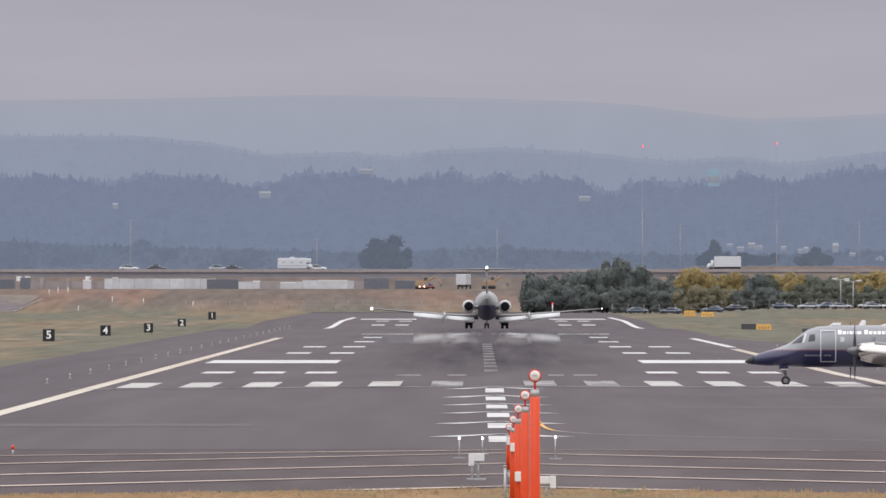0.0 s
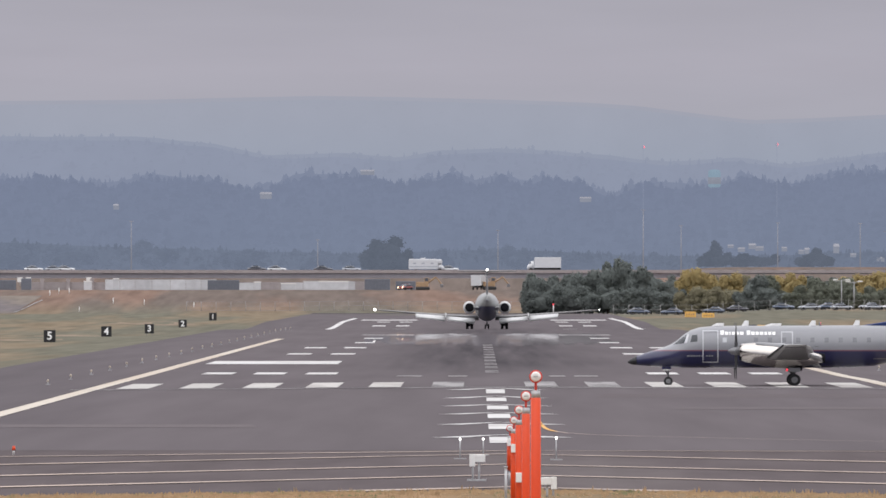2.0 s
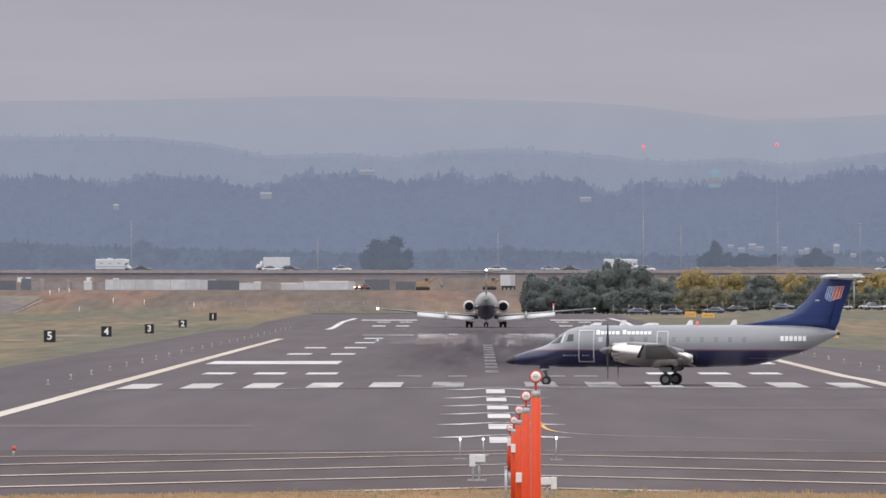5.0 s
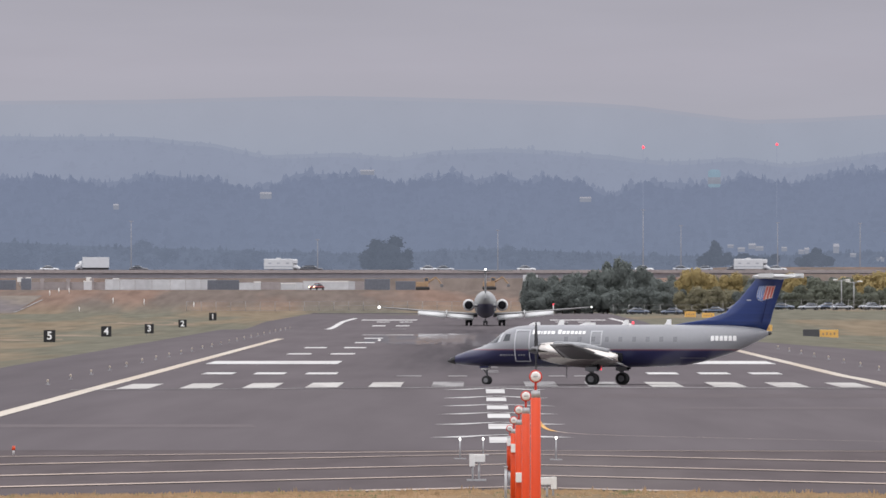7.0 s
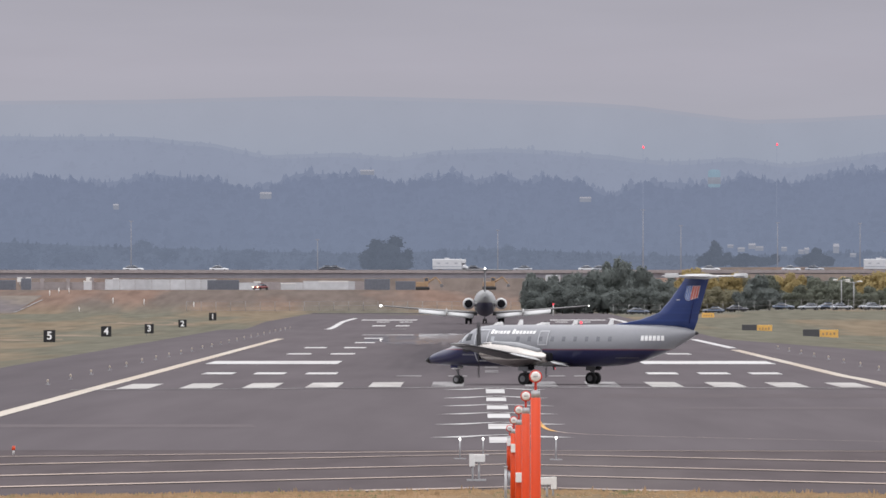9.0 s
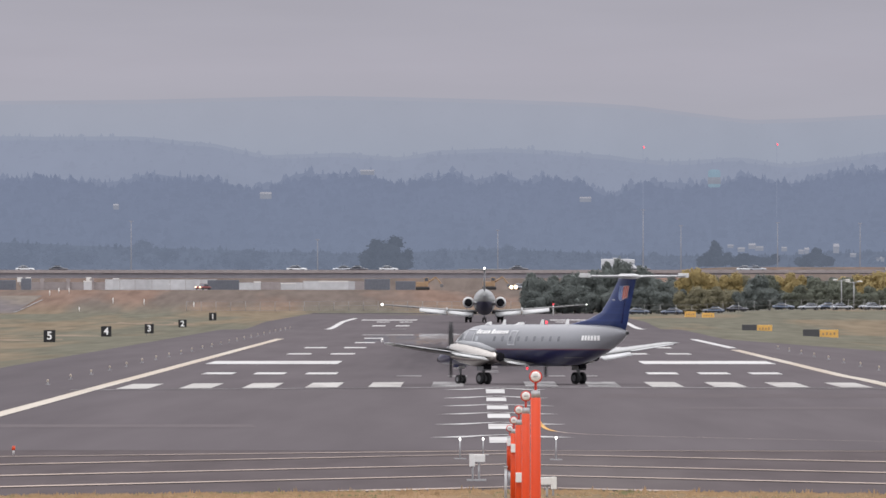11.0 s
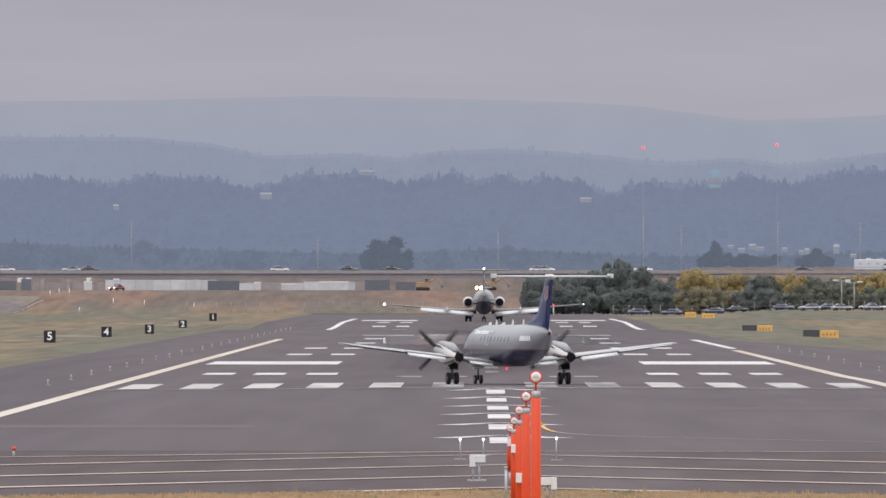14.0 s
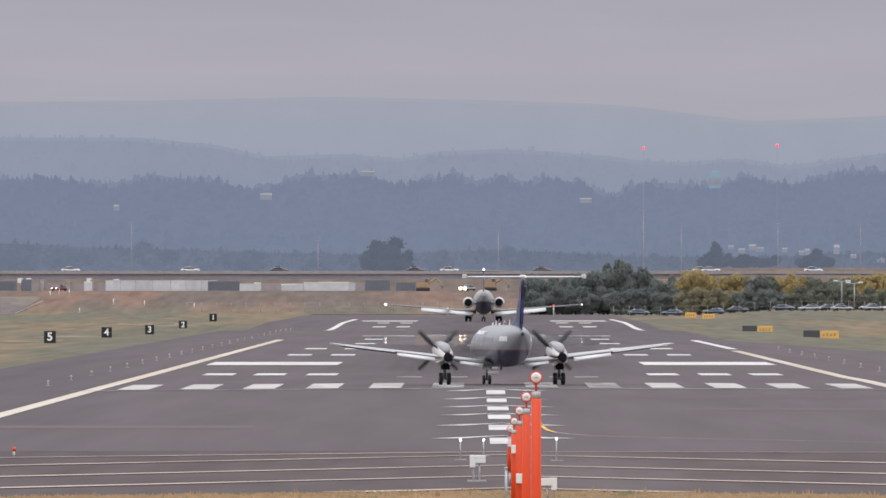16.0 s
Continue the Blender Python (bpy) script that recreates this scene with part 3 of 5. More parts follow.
HULL = [(9.37, 0.04, 1.40, 1.48), (9.2, 0.19, 1.33, 1.63), (8.8, 0.40, 1.27, 1.82), (8.2, 0.62, 1.21, 2.03), (7.5, 0.82, 1.17, 2.23), (7.0, 0.94, 1.15, 2.43),
        (6.6, 1.02, 1.14, 2.68), (6.2, 1.08, 1.13, 3.02), (5.8, 1.12, 1.12, 3.27), (5.3, 1.14, 1.12, 3.42), (4.6, 1.14, 1.12, 3.49), (2, 1.14, 1.12, 3.51), (-1.5, 1.14, 1.12, 3.52),
        (-3.5, 1.14, 1.15, 3.53), (-4.6, 1.10, 1.24, 3.53), (-5.8, 1.00, 1.46, 3.52), (-7.0, 0.82, 1.82, 3.50), (-8.0, 0.60, 2.20, 3.44), (-8.8, 0.38, 2.58, 3.34), (-9.35, 0.17, 2.88, 3.20), (-9.5, 0.06, 2.98, 3.10)]


def hull_at(x):
    for a, b in zip(HULL, HULL[1:]):
        if b[0] <= x <= a[0]:
            f = (a[0] - x) / (a[0] - b[0])
            return tuple(p + (q - p) * f for p, q in zip(a, b))
    return HULL[-1]


def skin(x, z, side, out=0.012):
    """A point on the hull's flank."""
    _, w, z0, z1 = hull_at(x)
    s = max(-0.999, min(0.999, (z - (z0 + z1) / 2) / ((z1 - z0) / 2)))
    return Vector((x, side * (w * math.sqrt(1 - s * s) + out), z))


def patch(name, corners, side, material, parent, label="", out=0.012, n=3):
    """A panel that follows the hull between four corners (x, z): front low, front high, rear high, rear low."""
    verts, faces = [], []
    (ax, az), (bx, bz), (cx, cz), (dx, dz) = corners
    for i in range(n + 1):
        for j in range(n + 1):
            u, v = i / n, j / n
            x = (ax * (1 - u) + dx * u) * (1 - v) + (bx * (1 - u) + cx * u) * v
            z = (az * (1 - u) + dz * u) * (1 - v) + (bz * (1 - u) + cz * u) * v
            verts.append(skin(x, z, side, out))
    for i in range(n):
        for j in range(n):
            a = i * (n + 1) + j
            faces.append((a, a + 1, a + n + 2, a + n + 1))
    return mesh(name, verts, faces, material, parent, label, True)


def door_outline(name, x0, x1, z0, z1, side, parent, w=0.055):
    door = patch(name, ((x1, z0), (x1, z1), (x0, z1), (x0, z0)), side, HULL_PAINT, parent, "", 0.008, 8)
    for c in (((x1, z0), (x1, z1), (x1 - w, z1), (x1 - w, z0)), ((x0 + w, z0), (x0 + w, z1), (x0, z1), (x0, z0)),
              ((x1, z1 - w), (x1, z1), (x0, z1), (x0, z1 - w)), ((x1, z0), (x1, z0 + w), (x0, z0 + w), (x0, z0))):
        patch("door_trim", c, side, BRIGHT_TRIM, door, "", 0.035, 8)
    return door


HULL_PAINT = two_tone("grey_over_navy_paint", (0.215, 0.22, 0.24), (0.15, 0.05, 0.07), (0.015, 0.016, 0.060), 2.06, 2.12)


def half_lamp(name, h, r, parent, back):
    """A turning beacon lamp: one red glowing half, one dark half, about its own z axis."""
    verts, faces = [], []
    for z, q in ((-h, 0.75), (0.0, 1.0), (h, 0.6)):
        verts += [(r * q * math.cos(a * math.pi / 4), r * q * math.sin(a * math.pi / 4), z) for a in range(8)]
    for j in range(2):
        faces += [(8 * j + i, 8 * j + (i + 1) % 8, 8 * j + 8 + (i + 1) % 8, 8 * j + 8 + i) for i in range(8)]
    faces += [tuple(range(16, 24)), tuple(reversed(range(8)))]
    ob = mesh(name, verts, faces, LAMP_RED, parent, "turning red beacon lamp with a dark back", True)
    ob.data.materials.append(back)
    for f in ob.data.polygons:
        f.material_index = 0 if f.center.y < -0.01 and len(f.vertices) == 4 else 1
    return ob


def turboprop():
    t = thing("turboprop_airliner", "grey and navy twin-propeller airliner with a tall blue T-tail", "aircraft")
    body = part("fuselage", loft(HULL, 36), HULL_PAINT, t, "grey fuselage with navy belly and thin red line", True)
    part("nose_cone", loft([(9.40, 0.03, 1.40, 1.48), (9.2, 0.20, 1.32, 1.64), (8.9, 0.365, 1.275, 1.785)], 20), BLACK, body, "black radome tip", True)
    # cockpit and cabin glazing
    for s in (-1, 1):
        patch("windshield", ((6.82, 2.44), (6.38, 2.80), (6.05, 3.02), (6.22, 2.52)), s, COCKPIT_GLASS, body, "dark cockpit glass")
        patch("cockpit_window", ((5.86, 2.58), (5.76, 2.98), (5.46, 3.00), (5.46, 2.62)), s, COCKPIT_GLASS, body)
        patch("window_post", ((6.20, 2.52), (6.03, 3.02), (5.93, 3.03), (6.06, 2.54)), s, BRIGHT_TRIM, body, "", 0.018)
        for x in [3.92, 2.15, 1.35, 0.55, -0.25, -1.05, -1.85, -2.65, -3.45, -4.25]:
            patch("cabin_window", ((x + 0.115, 2.57), (x + 0.115, 2.84), (x - 0.115, 2.84), (x - 0.115, 2.57)), s, PALE_GLASS if x in (3.92,) else CABIN_GLASS, body)
        door_outline("passenger_door", 4.27, 5.17, 1.42, 3.24, s, body)
        door_outline("overwing_exit", 0.05, 0.72, 2.35, 3.18, s, body)
        # the airline's name: plain white letter bars, a tall one before each word
        x = 4.16
        for tall, widths in ((True, (0.20, 0.20, 0.08, 0.18, 0.16, 0.22)), (True, (0.20, 0.20, 0.18, 0.20, 0.16, 0.18, 0.18))):
            for i, w in enumerate(widths):
                z1 = 3.24 if i == 0 else 3.17
                patch("letter_bar", ((x, 2.99), (x, z1), (x - w, z1), (x - w, 2.99)), s, LETTER, body, "", 0.02, 2)
                x -= w + 0.055
            x -= 0.12
        x = 6.05
        for i in range(9):
            w = 0.10 if i else 0.16
            patch("name_bar", ((x, 1.76), (x, 1.84), (x - w, 1.84), (x - w, 1.76)), s, GREY_SKIN, body, "", 0.02, 1)
            x -= w + 0.05 + (0.12 if i == 5 else 0)
        x = -6.30
        for i in range(6):
            patch("registration_bar", ((x, 2.62), (x, 2.90), (x - 0.19, 2.90), (x - 0.19, 2.62)), s, LETTER, body, "", 0.02, 2)
            x -= 0.25
        patch("access_panel", ((-4.5, 1.62), (-4.5, 1.66), (-5.9, 1.66), (-5.9, 1.62)), s, STEEL, body, "", 0.02, 4)
    for x, h, w in ((2.75, 0.26, 0.2), (-1.05, 0.26, 0.2), (-3.55, 0.28, 0.2), (4.3, 0.12, 0.35), (1.2, 0.10, 0.5)):
        bm = upright_foil([((x + w, 0, 3.50), (x - w, 0, 3.50), 0.06), ((x + w * 0.1, 0, 3.54 + h), (x - w, 0, 3.54 + h), 0.03)])
        part("antenna", bm, LETTER, body, "white blade antenna")
    for x, z, up in ((-1.5, 3.54, 1), (0.4, 1.12, -1)):
        base = part("beacon", lathe([(-0.06 * up, 0.075), (0.03 * up, 0.07), (0.035 * up, 0.03)], 12, "Z"), STEEL, body, "beacon base", True)
        base.matrix_basis = pose(x, 0, z)
        lamp = half_lamp("beacon_lamp", 0.085, 0.07, body, STEEL)
        lamp.matrix_basis = pose(x, 0, z + 0.09 * up)
        BEACONS.append((lamp, 1.99, 1.22, 1.0) if up > 0 else (lamp, 1.35, 0.36, 1.0))
    part("tail_cap", lathe([(-9.42, 0.10), (-9.56, 0.09), (-9.62, 0.04)], 12, "X"), BLACK, body).matrix_basis = pose(0, 0, 3.04)
    # wings, each in inner and outer panel with flap, aileron and lit tip
    for s in (-1, 1):
        wing = part("wing", foil([((1.75, 0.6 * s, 1.30), (-1.15, 0.6 * s, 1.28), 0.42), ((1.55, 3.3 * s, 1.64), (-1.0, 3.3 * s, 1.62), 0.36),
                                  ((1.2, 6.2 * s, 2.00), (-0.85, 6.2 * s, 1.99), 0.26), ((0.72, 9.6 * s, 2.42), (-0.62, 9.6 * s, 2.42), 0.15), ((0.4, 9.89 * s, 2.46), (-0.6, 9.89 * s, 2.46), 0.06)]), WING, t, "light grey wing", True)
        for a, b in ((1.2, 2.55), (4.0, 6.15)):
            za, zb = 1.30 + (a - 0.6) * 0.125, 1.30 + (b - 0.6) * 0.125
            part("flap", foil([((-0.95, a * s, za - 0.06), (-1.62, a * s, za - 0.27), 0.12), ((-0.85, b * s, zb - 0.06), (-1.42, b * s, zb - 0.23), 0.10)]), PALE, wing, "white lowered flap", True)
        part("aileron", foil([((-0.74, 6.3 * s, 2.0), (-1.05, 6.3 * s, 1.97), 0.07), ((-0.5, 9.45 * s, 2.39), (-0.82, 9.45 * s, 2.37), 0.05)]), PALE, wing, "", True)
        # Separate panel below the wing, a darker grey than the upper skin.
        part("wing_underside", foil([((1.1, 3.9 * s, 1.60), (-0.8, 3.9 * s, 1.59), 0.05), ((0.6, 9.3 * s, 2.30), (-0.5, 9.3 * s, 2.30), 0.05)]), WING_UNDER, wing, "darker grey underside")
        part("deicing_boot", foil([((1.60, 3.9 * s, 1.73), (1.3, 3.9 * s, 1.73), 0.2), ((0.80, 9.5 * s, 2.42), (0.58, 9.5 * s, 2.42), 0.1)]), BLACK, wing, "black leading-edge boot", True)
        rodded("static_wick", (-0.95, 9.2 * s, 2.38), (-1.25, 9.2 * s, 2.36), 0.012, BLACK, wing, n=5)
        # engine
        nac = part("nacelle", loft([(3.10, 0.30, 1.70, 2.42), (2.95, 0.40, 1.52, 2.50), (2.3, 0.48, 1.34, 2.56), (1.2, 0.54, 1.16, 2.50), (0.3, 0.55, 1.08, 2.36), (-0.6, 0.48, 1.20, 2.12), (-1.25, 0.34, 1.34, 1.96), (-1.55, 0.27, 1.42, 1.92)], 24), METAL, t, "polished bare-metal engine nacelle", True)
        nac.matrix_basis = pose(0, 3.29 * s, 0)
        part("air_intake", loft([(3.13, 0.22, 1.56, 1.80), (2.9, 0.20, 1.58, 1.79)], 14), OPENING_DARK, nac, "dark chin intake", True)
        part("exhaust", loft([(-0.8, 0.26, 1.45, 2.02), (-1.72, 0.25, 1.42, 1.93), (-1.74, 0.18, 1.48, 1.86)], 16), OPENING_DARK, nac, "exhaust pipe with a black painted opening", True)
        part("nacelle_top", loft([(2.2, 0.30, 2.3, 2.60), (0.6, 0.36, 2.1, 2.52), (-1.0, 0.20, 1.9, 2.16)], 14), GREY_SKIN, nac, "grey upper cowling", True)
        # A solid dark box takes the place of the bay's shade.
        part("gear_bay", box(bmesh.new(), -0.45, 0.35, -0.24, 0.24, 0.98, 1.4, 0.05), OPENING_DARK, nac, "solid near-black box for the shaded wheel bay")
        for q in (-1, 1):
            boxed("gear_door", -0.32, 0.34, q * 0.25 - 0.012, q * 0.25 + 0.012, 0.90, 1.14, GREY_SKIN, nac, "open gear door")
        prop = thing("propeller", "", "")
        prop.parent = t
        prop.matrix_basis = pose(3.30, 3.29 * s, 2.08)
        PROPS.append(prop)
        part("spinner", lathe([(-0.22, 0.24), (0.0, 0.24), (0.25, 0.17), (0.42, 0.07), (0.47, 0.01)], 18, "X"), STEEL, prop, "dark metal spinner", True)
        for k in range(4):
            bm = bmesh.new()
            secs = [(0.15, 0.07, 0.09, 0.09), (0.45, 0.10, 0.09, 0.05), (0.95, 0.13, 0.05, 0.035), (1.35, 0.115, 0.03, 0.022), (1.6, 0.06, 0.018, 0.012)]
            rings = [[bm.verts.new(v) for v in ((-tw, -c, r), (th, 0, r), (tw, c, r), (-th, 0, r))] for r, c, tw, th in secs]
            for p, q2 in zip(rings, rings[1:]):
                for i in range(4):
                    bm.faces.new((p[i], p[(i + 1) % 4], q2[(i + 1) % 4], q2[i]))
            bm.faces.new(rings[-1])
            blade = part("blade", bm, BLADE, prop, "dark propeller blade", True)
            blade.matrix_basis = pose(0, 0, 0, 90 * k, 0, 0)
        # main gear
        gear = part("main_gear", rod(rod(rod(bmesh.new(), (0, 3.29 * s, 1.25), (0, 3.29 * s, 0.40), 0.085), (0.55, 3.29 * s, 1.2), (0.03, 3.29 * s, 0.65), 0.05), (0, 3.29 * s - 0.32, 0.345), (0, 3.29 * s + 0.32, 0.345), 0.06), STEEL, t, "steel main gear leg", True)
        for q in (-1, 1):
            WHEELS.append((wheel("main_wheel", 0, 3.29 * s + 0.23 * q, 0.345, 0.22, gear), 0.345, 0, 3.29 * s + 0.23 * q))
    gear = part("nose_gear", rod(rod(rod(bmesh.new(), (7.1, 0, 1.3), (7.1, 0, 0.28), 0.06), (7.5, 0, 1.25), (7.12, 0, 0.6), 0.035), (7.1, -0.22, 0.255), (7.1, 0.22, 0.255), 0.04), STEEL, t, "steel nose gear leg", True)
    for q in (-1, 1):
        WHEELS.append((wheel("nose_wheel", 7.1, 0.17 * q, 0.255, 0.15, gear), 0.255, 7.1, 0.17 * q))
        boxed("nose_gear_door", 6.95, 7.45, q * 0.26 - 0.012, q * 0.26 + 0.012, 1.04, 1.2, NAVY, t)
    part("taxi_light", box(bmesh.new(), 6.98, 7.38, -0.26, 0.26, 0.86, 1.02, 0.03), WHITE_BOX, gear, "taxi light housing")
    # fin and tailplane
    fin = part("fin", upright_foil([((-3.7, 0, 3.50), (-9.3, 0, 3.15), 0.10), ((-5.6, 0, 3.80), (-9.58, 0, 3.75), 0.16), ((-6.9, 0, 4.20), (-9.68, 0, 4.2), 0.22), ((-7.7, 0, 4.95), (-9.95, 0, 4.95), 0.20), ((-8.62, 0, 6.02), (-10.32, 0, 6.02), 0.17), ((-8.7, 0, 6.2), (-10.4, 0, 6.2), 0.15)]), BLUE, t, "deep blue fin with a coral and blue stripe emblem", True)
    part("rudder_line", upright_foil([((-9.02, 0, 3.6), (-9.05, 0, 3.6), 0.205), ((-9.62, 0, 6.0), (-9.65, 0, 6.0), 0.15)]), NAVY, fin)
    for s in (-1, 1):
        def ribbon(name, pts, w, colour, lift):
            """A strip of the emblem along points (aft, up) in the fin's leaning plane."""
            vs = []
            for i, (u, v) in enumerate(pts):
                p, q = pts[max(0, i - 1)], pts[min(len(pts) - 1, i + 1)]
                d = Vector((q[0] - p[0], q[1] - p[1])).normalized()
                for e in (-0.5, 0.5):
                    uu, vv = u - d.y * w * e, v + d.x * w * e
                    vs.append((-8.68 - uu - 0.30 * vv, s * (0.118 + lift), 4.86 + vv))
            mesh(name, vs, [(2 * i, 2 * i + 1, 2 * i + 3, 2 * i + 2) for i in range(len(pts) - 1)], colour, fin)
        for k in range(3):
            e = 0.13 * k
            hook = [(0.06 + e, 0.86), (0.06 + e, 0.36)] + [(0.46 - (0.40 - e) * math.cos(a * 0.314), 0.36 - (0.30 - e * 0.75) * math.sin(a * 0.314)) for a in range(1, 6)]
            ribbon("emblem_outline", hook, 0.115, LETTER, 0.0)
            ribbon("emblem_stripe", hook, 0.075, SKY_BLUE, 0.006)
        for k in range(3):
            u = 0.50 + 0.17 * k
            ribbon("emblem_outline", [(u, 0.86), (u, 0.07 + 0.05 * k)], 0.185, LETTER, 0.002)
            ribbon("emblem_stripe", [(u, 0.84), (u, 0.09 + 0.05 * k)], 0.135, PALE_RED, 0.008)
        mesh("emblem_dash", [(-8.2, s * 0.12, 4.9), (-8.45, s * 0.12, 4.9), (-8.45, s * 0.12, 4.95), (-8.2, s * 0.12, 4.95)], [(0, 1, 2, 3)], PALE, fin)
        tail = part("tailplane", foil([((-8.75, 0, 6.24), (-10.55, 0, 6.24), 0.17), ((-9.2, 2.6 * s, 6.26), (-10.52, 2.6 * s, 6.26), 0.12), ((-9.45, 3.36 * s, 6.27), (-10.5, 3.36 * s, 6.27), 0.08), ((-9.75, 3.47 * s, 6.27), (-10.5, 3.47 * s, 6.27), 0.04)]), PALE, t, "white tailplane", True)
        part("elevator_horn", box(bmesh.new(), -10.62, -9.75, s * 3.40 - 0.08, s * 3.40 + 0.08, 6.18, 6.42, 0.03), PALE, tail)
    part("tail_bullet", loft([(-8.5, 0.03, 6.2, 6.3), (-8.9, 0.13, 6.1, 6.4), (-10.2, 0.14, 6.08, 6.4), (-10.9, 0.04, 6.2, 6.3)], 14), PALE, t, "white tail bullet fairing", True)
    part("tail_lamp", lathe([(-10.88, 0.05), (-10.98, 0.04), (-11.0, 0.01)], 10, "X"), LETTER, t, "", True).matrix_basis = pose(0, 0, 6.25)
    # the airframe settles on its compressed legs
    for c in t.children:
        if c.name.split(".")[0] not in ("main_gear", "nose_gear"):
            c.matrix_basis = Matrix.Translation((0, 0, -0.11)) @ c.matrix_basis
    return t


PROPS, WHEELS, BEACONS = [], [], []
PLANE = turboprop()


# ---- the jet on its way down the runway ----
def jet():
    t = thing("twin_jet_airliner", "rear-engined jet airliner with dark blue belly and lowered flaps", "aircraft")
    paint = two_tone("pale_over_navy_paint", (0.29, 0.30, 0.295), (0.12, 0.12, 0.15), (0.045, 0.052, 0.105), 3.2, 3.3)
    hull = [(22, 0.1, 2.2, 2.5), (20.5, 0.9, 1.6, 3.9), (18.5, 1.5, 1.4, 4.9), (15, 1.75, 1.15, 5.25), (-6, 1.75, 1.15, 5.25), (-9, 1.70, 1.40, 5.25), (-12, 1.35, 2.1, 5.2), (-14.5, 0.80, 3.0, 5.0), (-16.5, 0.15, 4.0, 4.7)]
    part("fuselage", loft(hull, 32), paint, t, "pale fuselage with dark blue belly", True)
    part("tail_cone", lathe([(-14.3, 0.55), (-16.4, 0.25), (-16.7, 0.05)], 14, "X"), GREY_SKIN, t, "", True).matrix_basis = pose(0, 0, 4.2)
    for s in (-1, 1):
        part("wing", foil([((5.5, 1.2 * s, 1.55), (-1.2, 1.2 * s, 1.45), 0.8), ((1.2, 6.5 * s, 2.0), (-1.5, 6.5 * s, 1.95), 0.45), ((-3.0, 15.3 * s, 2.72), (-4.4, 15.3 * s, 2.72), 0.20), ((-3.6, 16.0 * s, 2.78), (-4.5, 16.0 * s, 2.78), 0.08)]), WING_UNDER, t, "grey swept wing", True)
        for a, b, xa, xb in ((1.75, 5.8, -1.1, -1.35), (5.95, 10.2, -1.4, -2.7)):
            za, zb = 1.48 + (a - 1.2) * 0.085, 1.48 + (b - 1.2) * 0.085
            part("flap", foil([((xa, a * s, za + 0.02), (xa - 1.3, a * s, za - 0.78), 0.18), ((xb, b * s, zb + 0.02), (xb - 1.0, b * s, zb - 0.58), 0.14)]), PALE, t, "white lowered flap", True)
        part("flap_fairing", loft([(0, 0.05, 1.5, 1.6), (-1.2, 0.14, 1.45, 2.1), (-3, 0.05, 1.3, 1.5)], 10), WING, t).matrix_basis = pose(0, 5.9 * s, 0.3)
        eng = part("engine", lathe([(-8.2, 0.62), (-8.35, 0.80), (-9.2, 0.90), (-11.5, 0.88), (-12.9, 0.74), (-12.95, 0.66)], 24, "X"), PALE, t, "white engine pod", True)
        eng.matrix_basis = pose(0, 2.52 * s, 3.12)
        part("nozzle", lathe([(-12.85, 0.64), (-13.10, 0.62), (-13.11, 0.2)], 20, "X"), OPENING_DARK, eng, "dark engine nozzle", True)
        part("pylon", box(bmesh.new(), -12.2, -9, s * 1.2 - 0.6, s * 1.2 + 0.6, 3.0, 3.3, 0.08), PALE, t)
        part("tip_lamp", lathe([(-0.20, 0.05), (-0.1, 0.20 if s > 0 else 0.10), (0.1, 0.20 if s > 0 else 0.10), (0.2, 0.05)], 14, "X"), LAMP_WHITE, t, "lit white wing-tip lamp", True).matrix_basis = pose(-4.6, 16.05 * s, 2.8)
        gear = part("main_gear", rod(rod(bmesh.new(), (0, 2.5 * s, 1.7), (0, 2.5 * s, 0.5), 0.16), (0, 2.5 * s - 0.4, 0.52), (0, 2.5 * s + 0.4, 0.52), 0.1), STEEL, t, "", True)
        boxed("gear_door", -0.1, 0.5, 2.5 * s - 0.5, 2.5 * s + 0.5, 0.9, 1.5, WING_UNDER, t)
        for q in (-1, 1):
            w = wheel("main_wheel", 0, 2.5 * s + 0.33 * q, 0.52, 0.38, gear)
        part("tailplane", foil([((-14.2, 0, 8.25), (-17.2, 0, 8.25), 0.3), ((-16.6, 4.2 * s, 8.3), (-17.9, 4.2 * s, 8.3), 0.14)]), WING_UNDER, t, "grey tailplane", True)
    gear = part("nose_gear", rod(bmesh.new(), (18, 0, 1.6), (18, 0, 0.4), 0.1), STEEL, t, "", True)
    for q in (-1, 1):
        wheel("nose_wheel", 18, 0.22 * q, 0.36, 0.22, gear)
    part("fin", upright_foil([((-9.5, 0, 4.8), (-15.6, 0, 4.8), 0.34), ((-13.8, 0, 8.2), (-17.0, 0, 8.2), 0.26)]), GREY_SKIN, t, "grey fin", True)
    part("tail_lamp", lathe([(-0.2, 0.05), (-0.1, 0.17), (0.1, 0.17), (0.2, 0.05)], 12, "X"), LAMP_WHITE, t, "lit white tail lamp", True).matrix_basis = pose(-17.6, 0, 8.5)
    return t


JET = jet()


# ---- approach lights and boxes before the runway ----
def round_lamp(x, y, z, r, parent):
    head = part("lamp_ring", lathe([(-0.05, r * 0.85), (-0.06, r * 1.22), (0.05, r * 1.22), (0.10, r * 0.6)], 22, "Y"), SIGN_RED, parent, "red lamp rim", True)
    head.matrix_basis = pose(x, y, z)
    part("lens", lathe([(-0.062, r * 0.02), (-0.085, r * 0.5), (-0.062, r * 0.96), (-0.03, r * 0.96)], 22, "Y"), WHITE_BOX, head, "white lamp lens", True)
    part("lens_bar", box(bmesh.new(), -r * 0.45, r * 0.45, -0.094, -0.086, -r * 0.12, r * 0.12, 0.003), GALV, head)
    return head


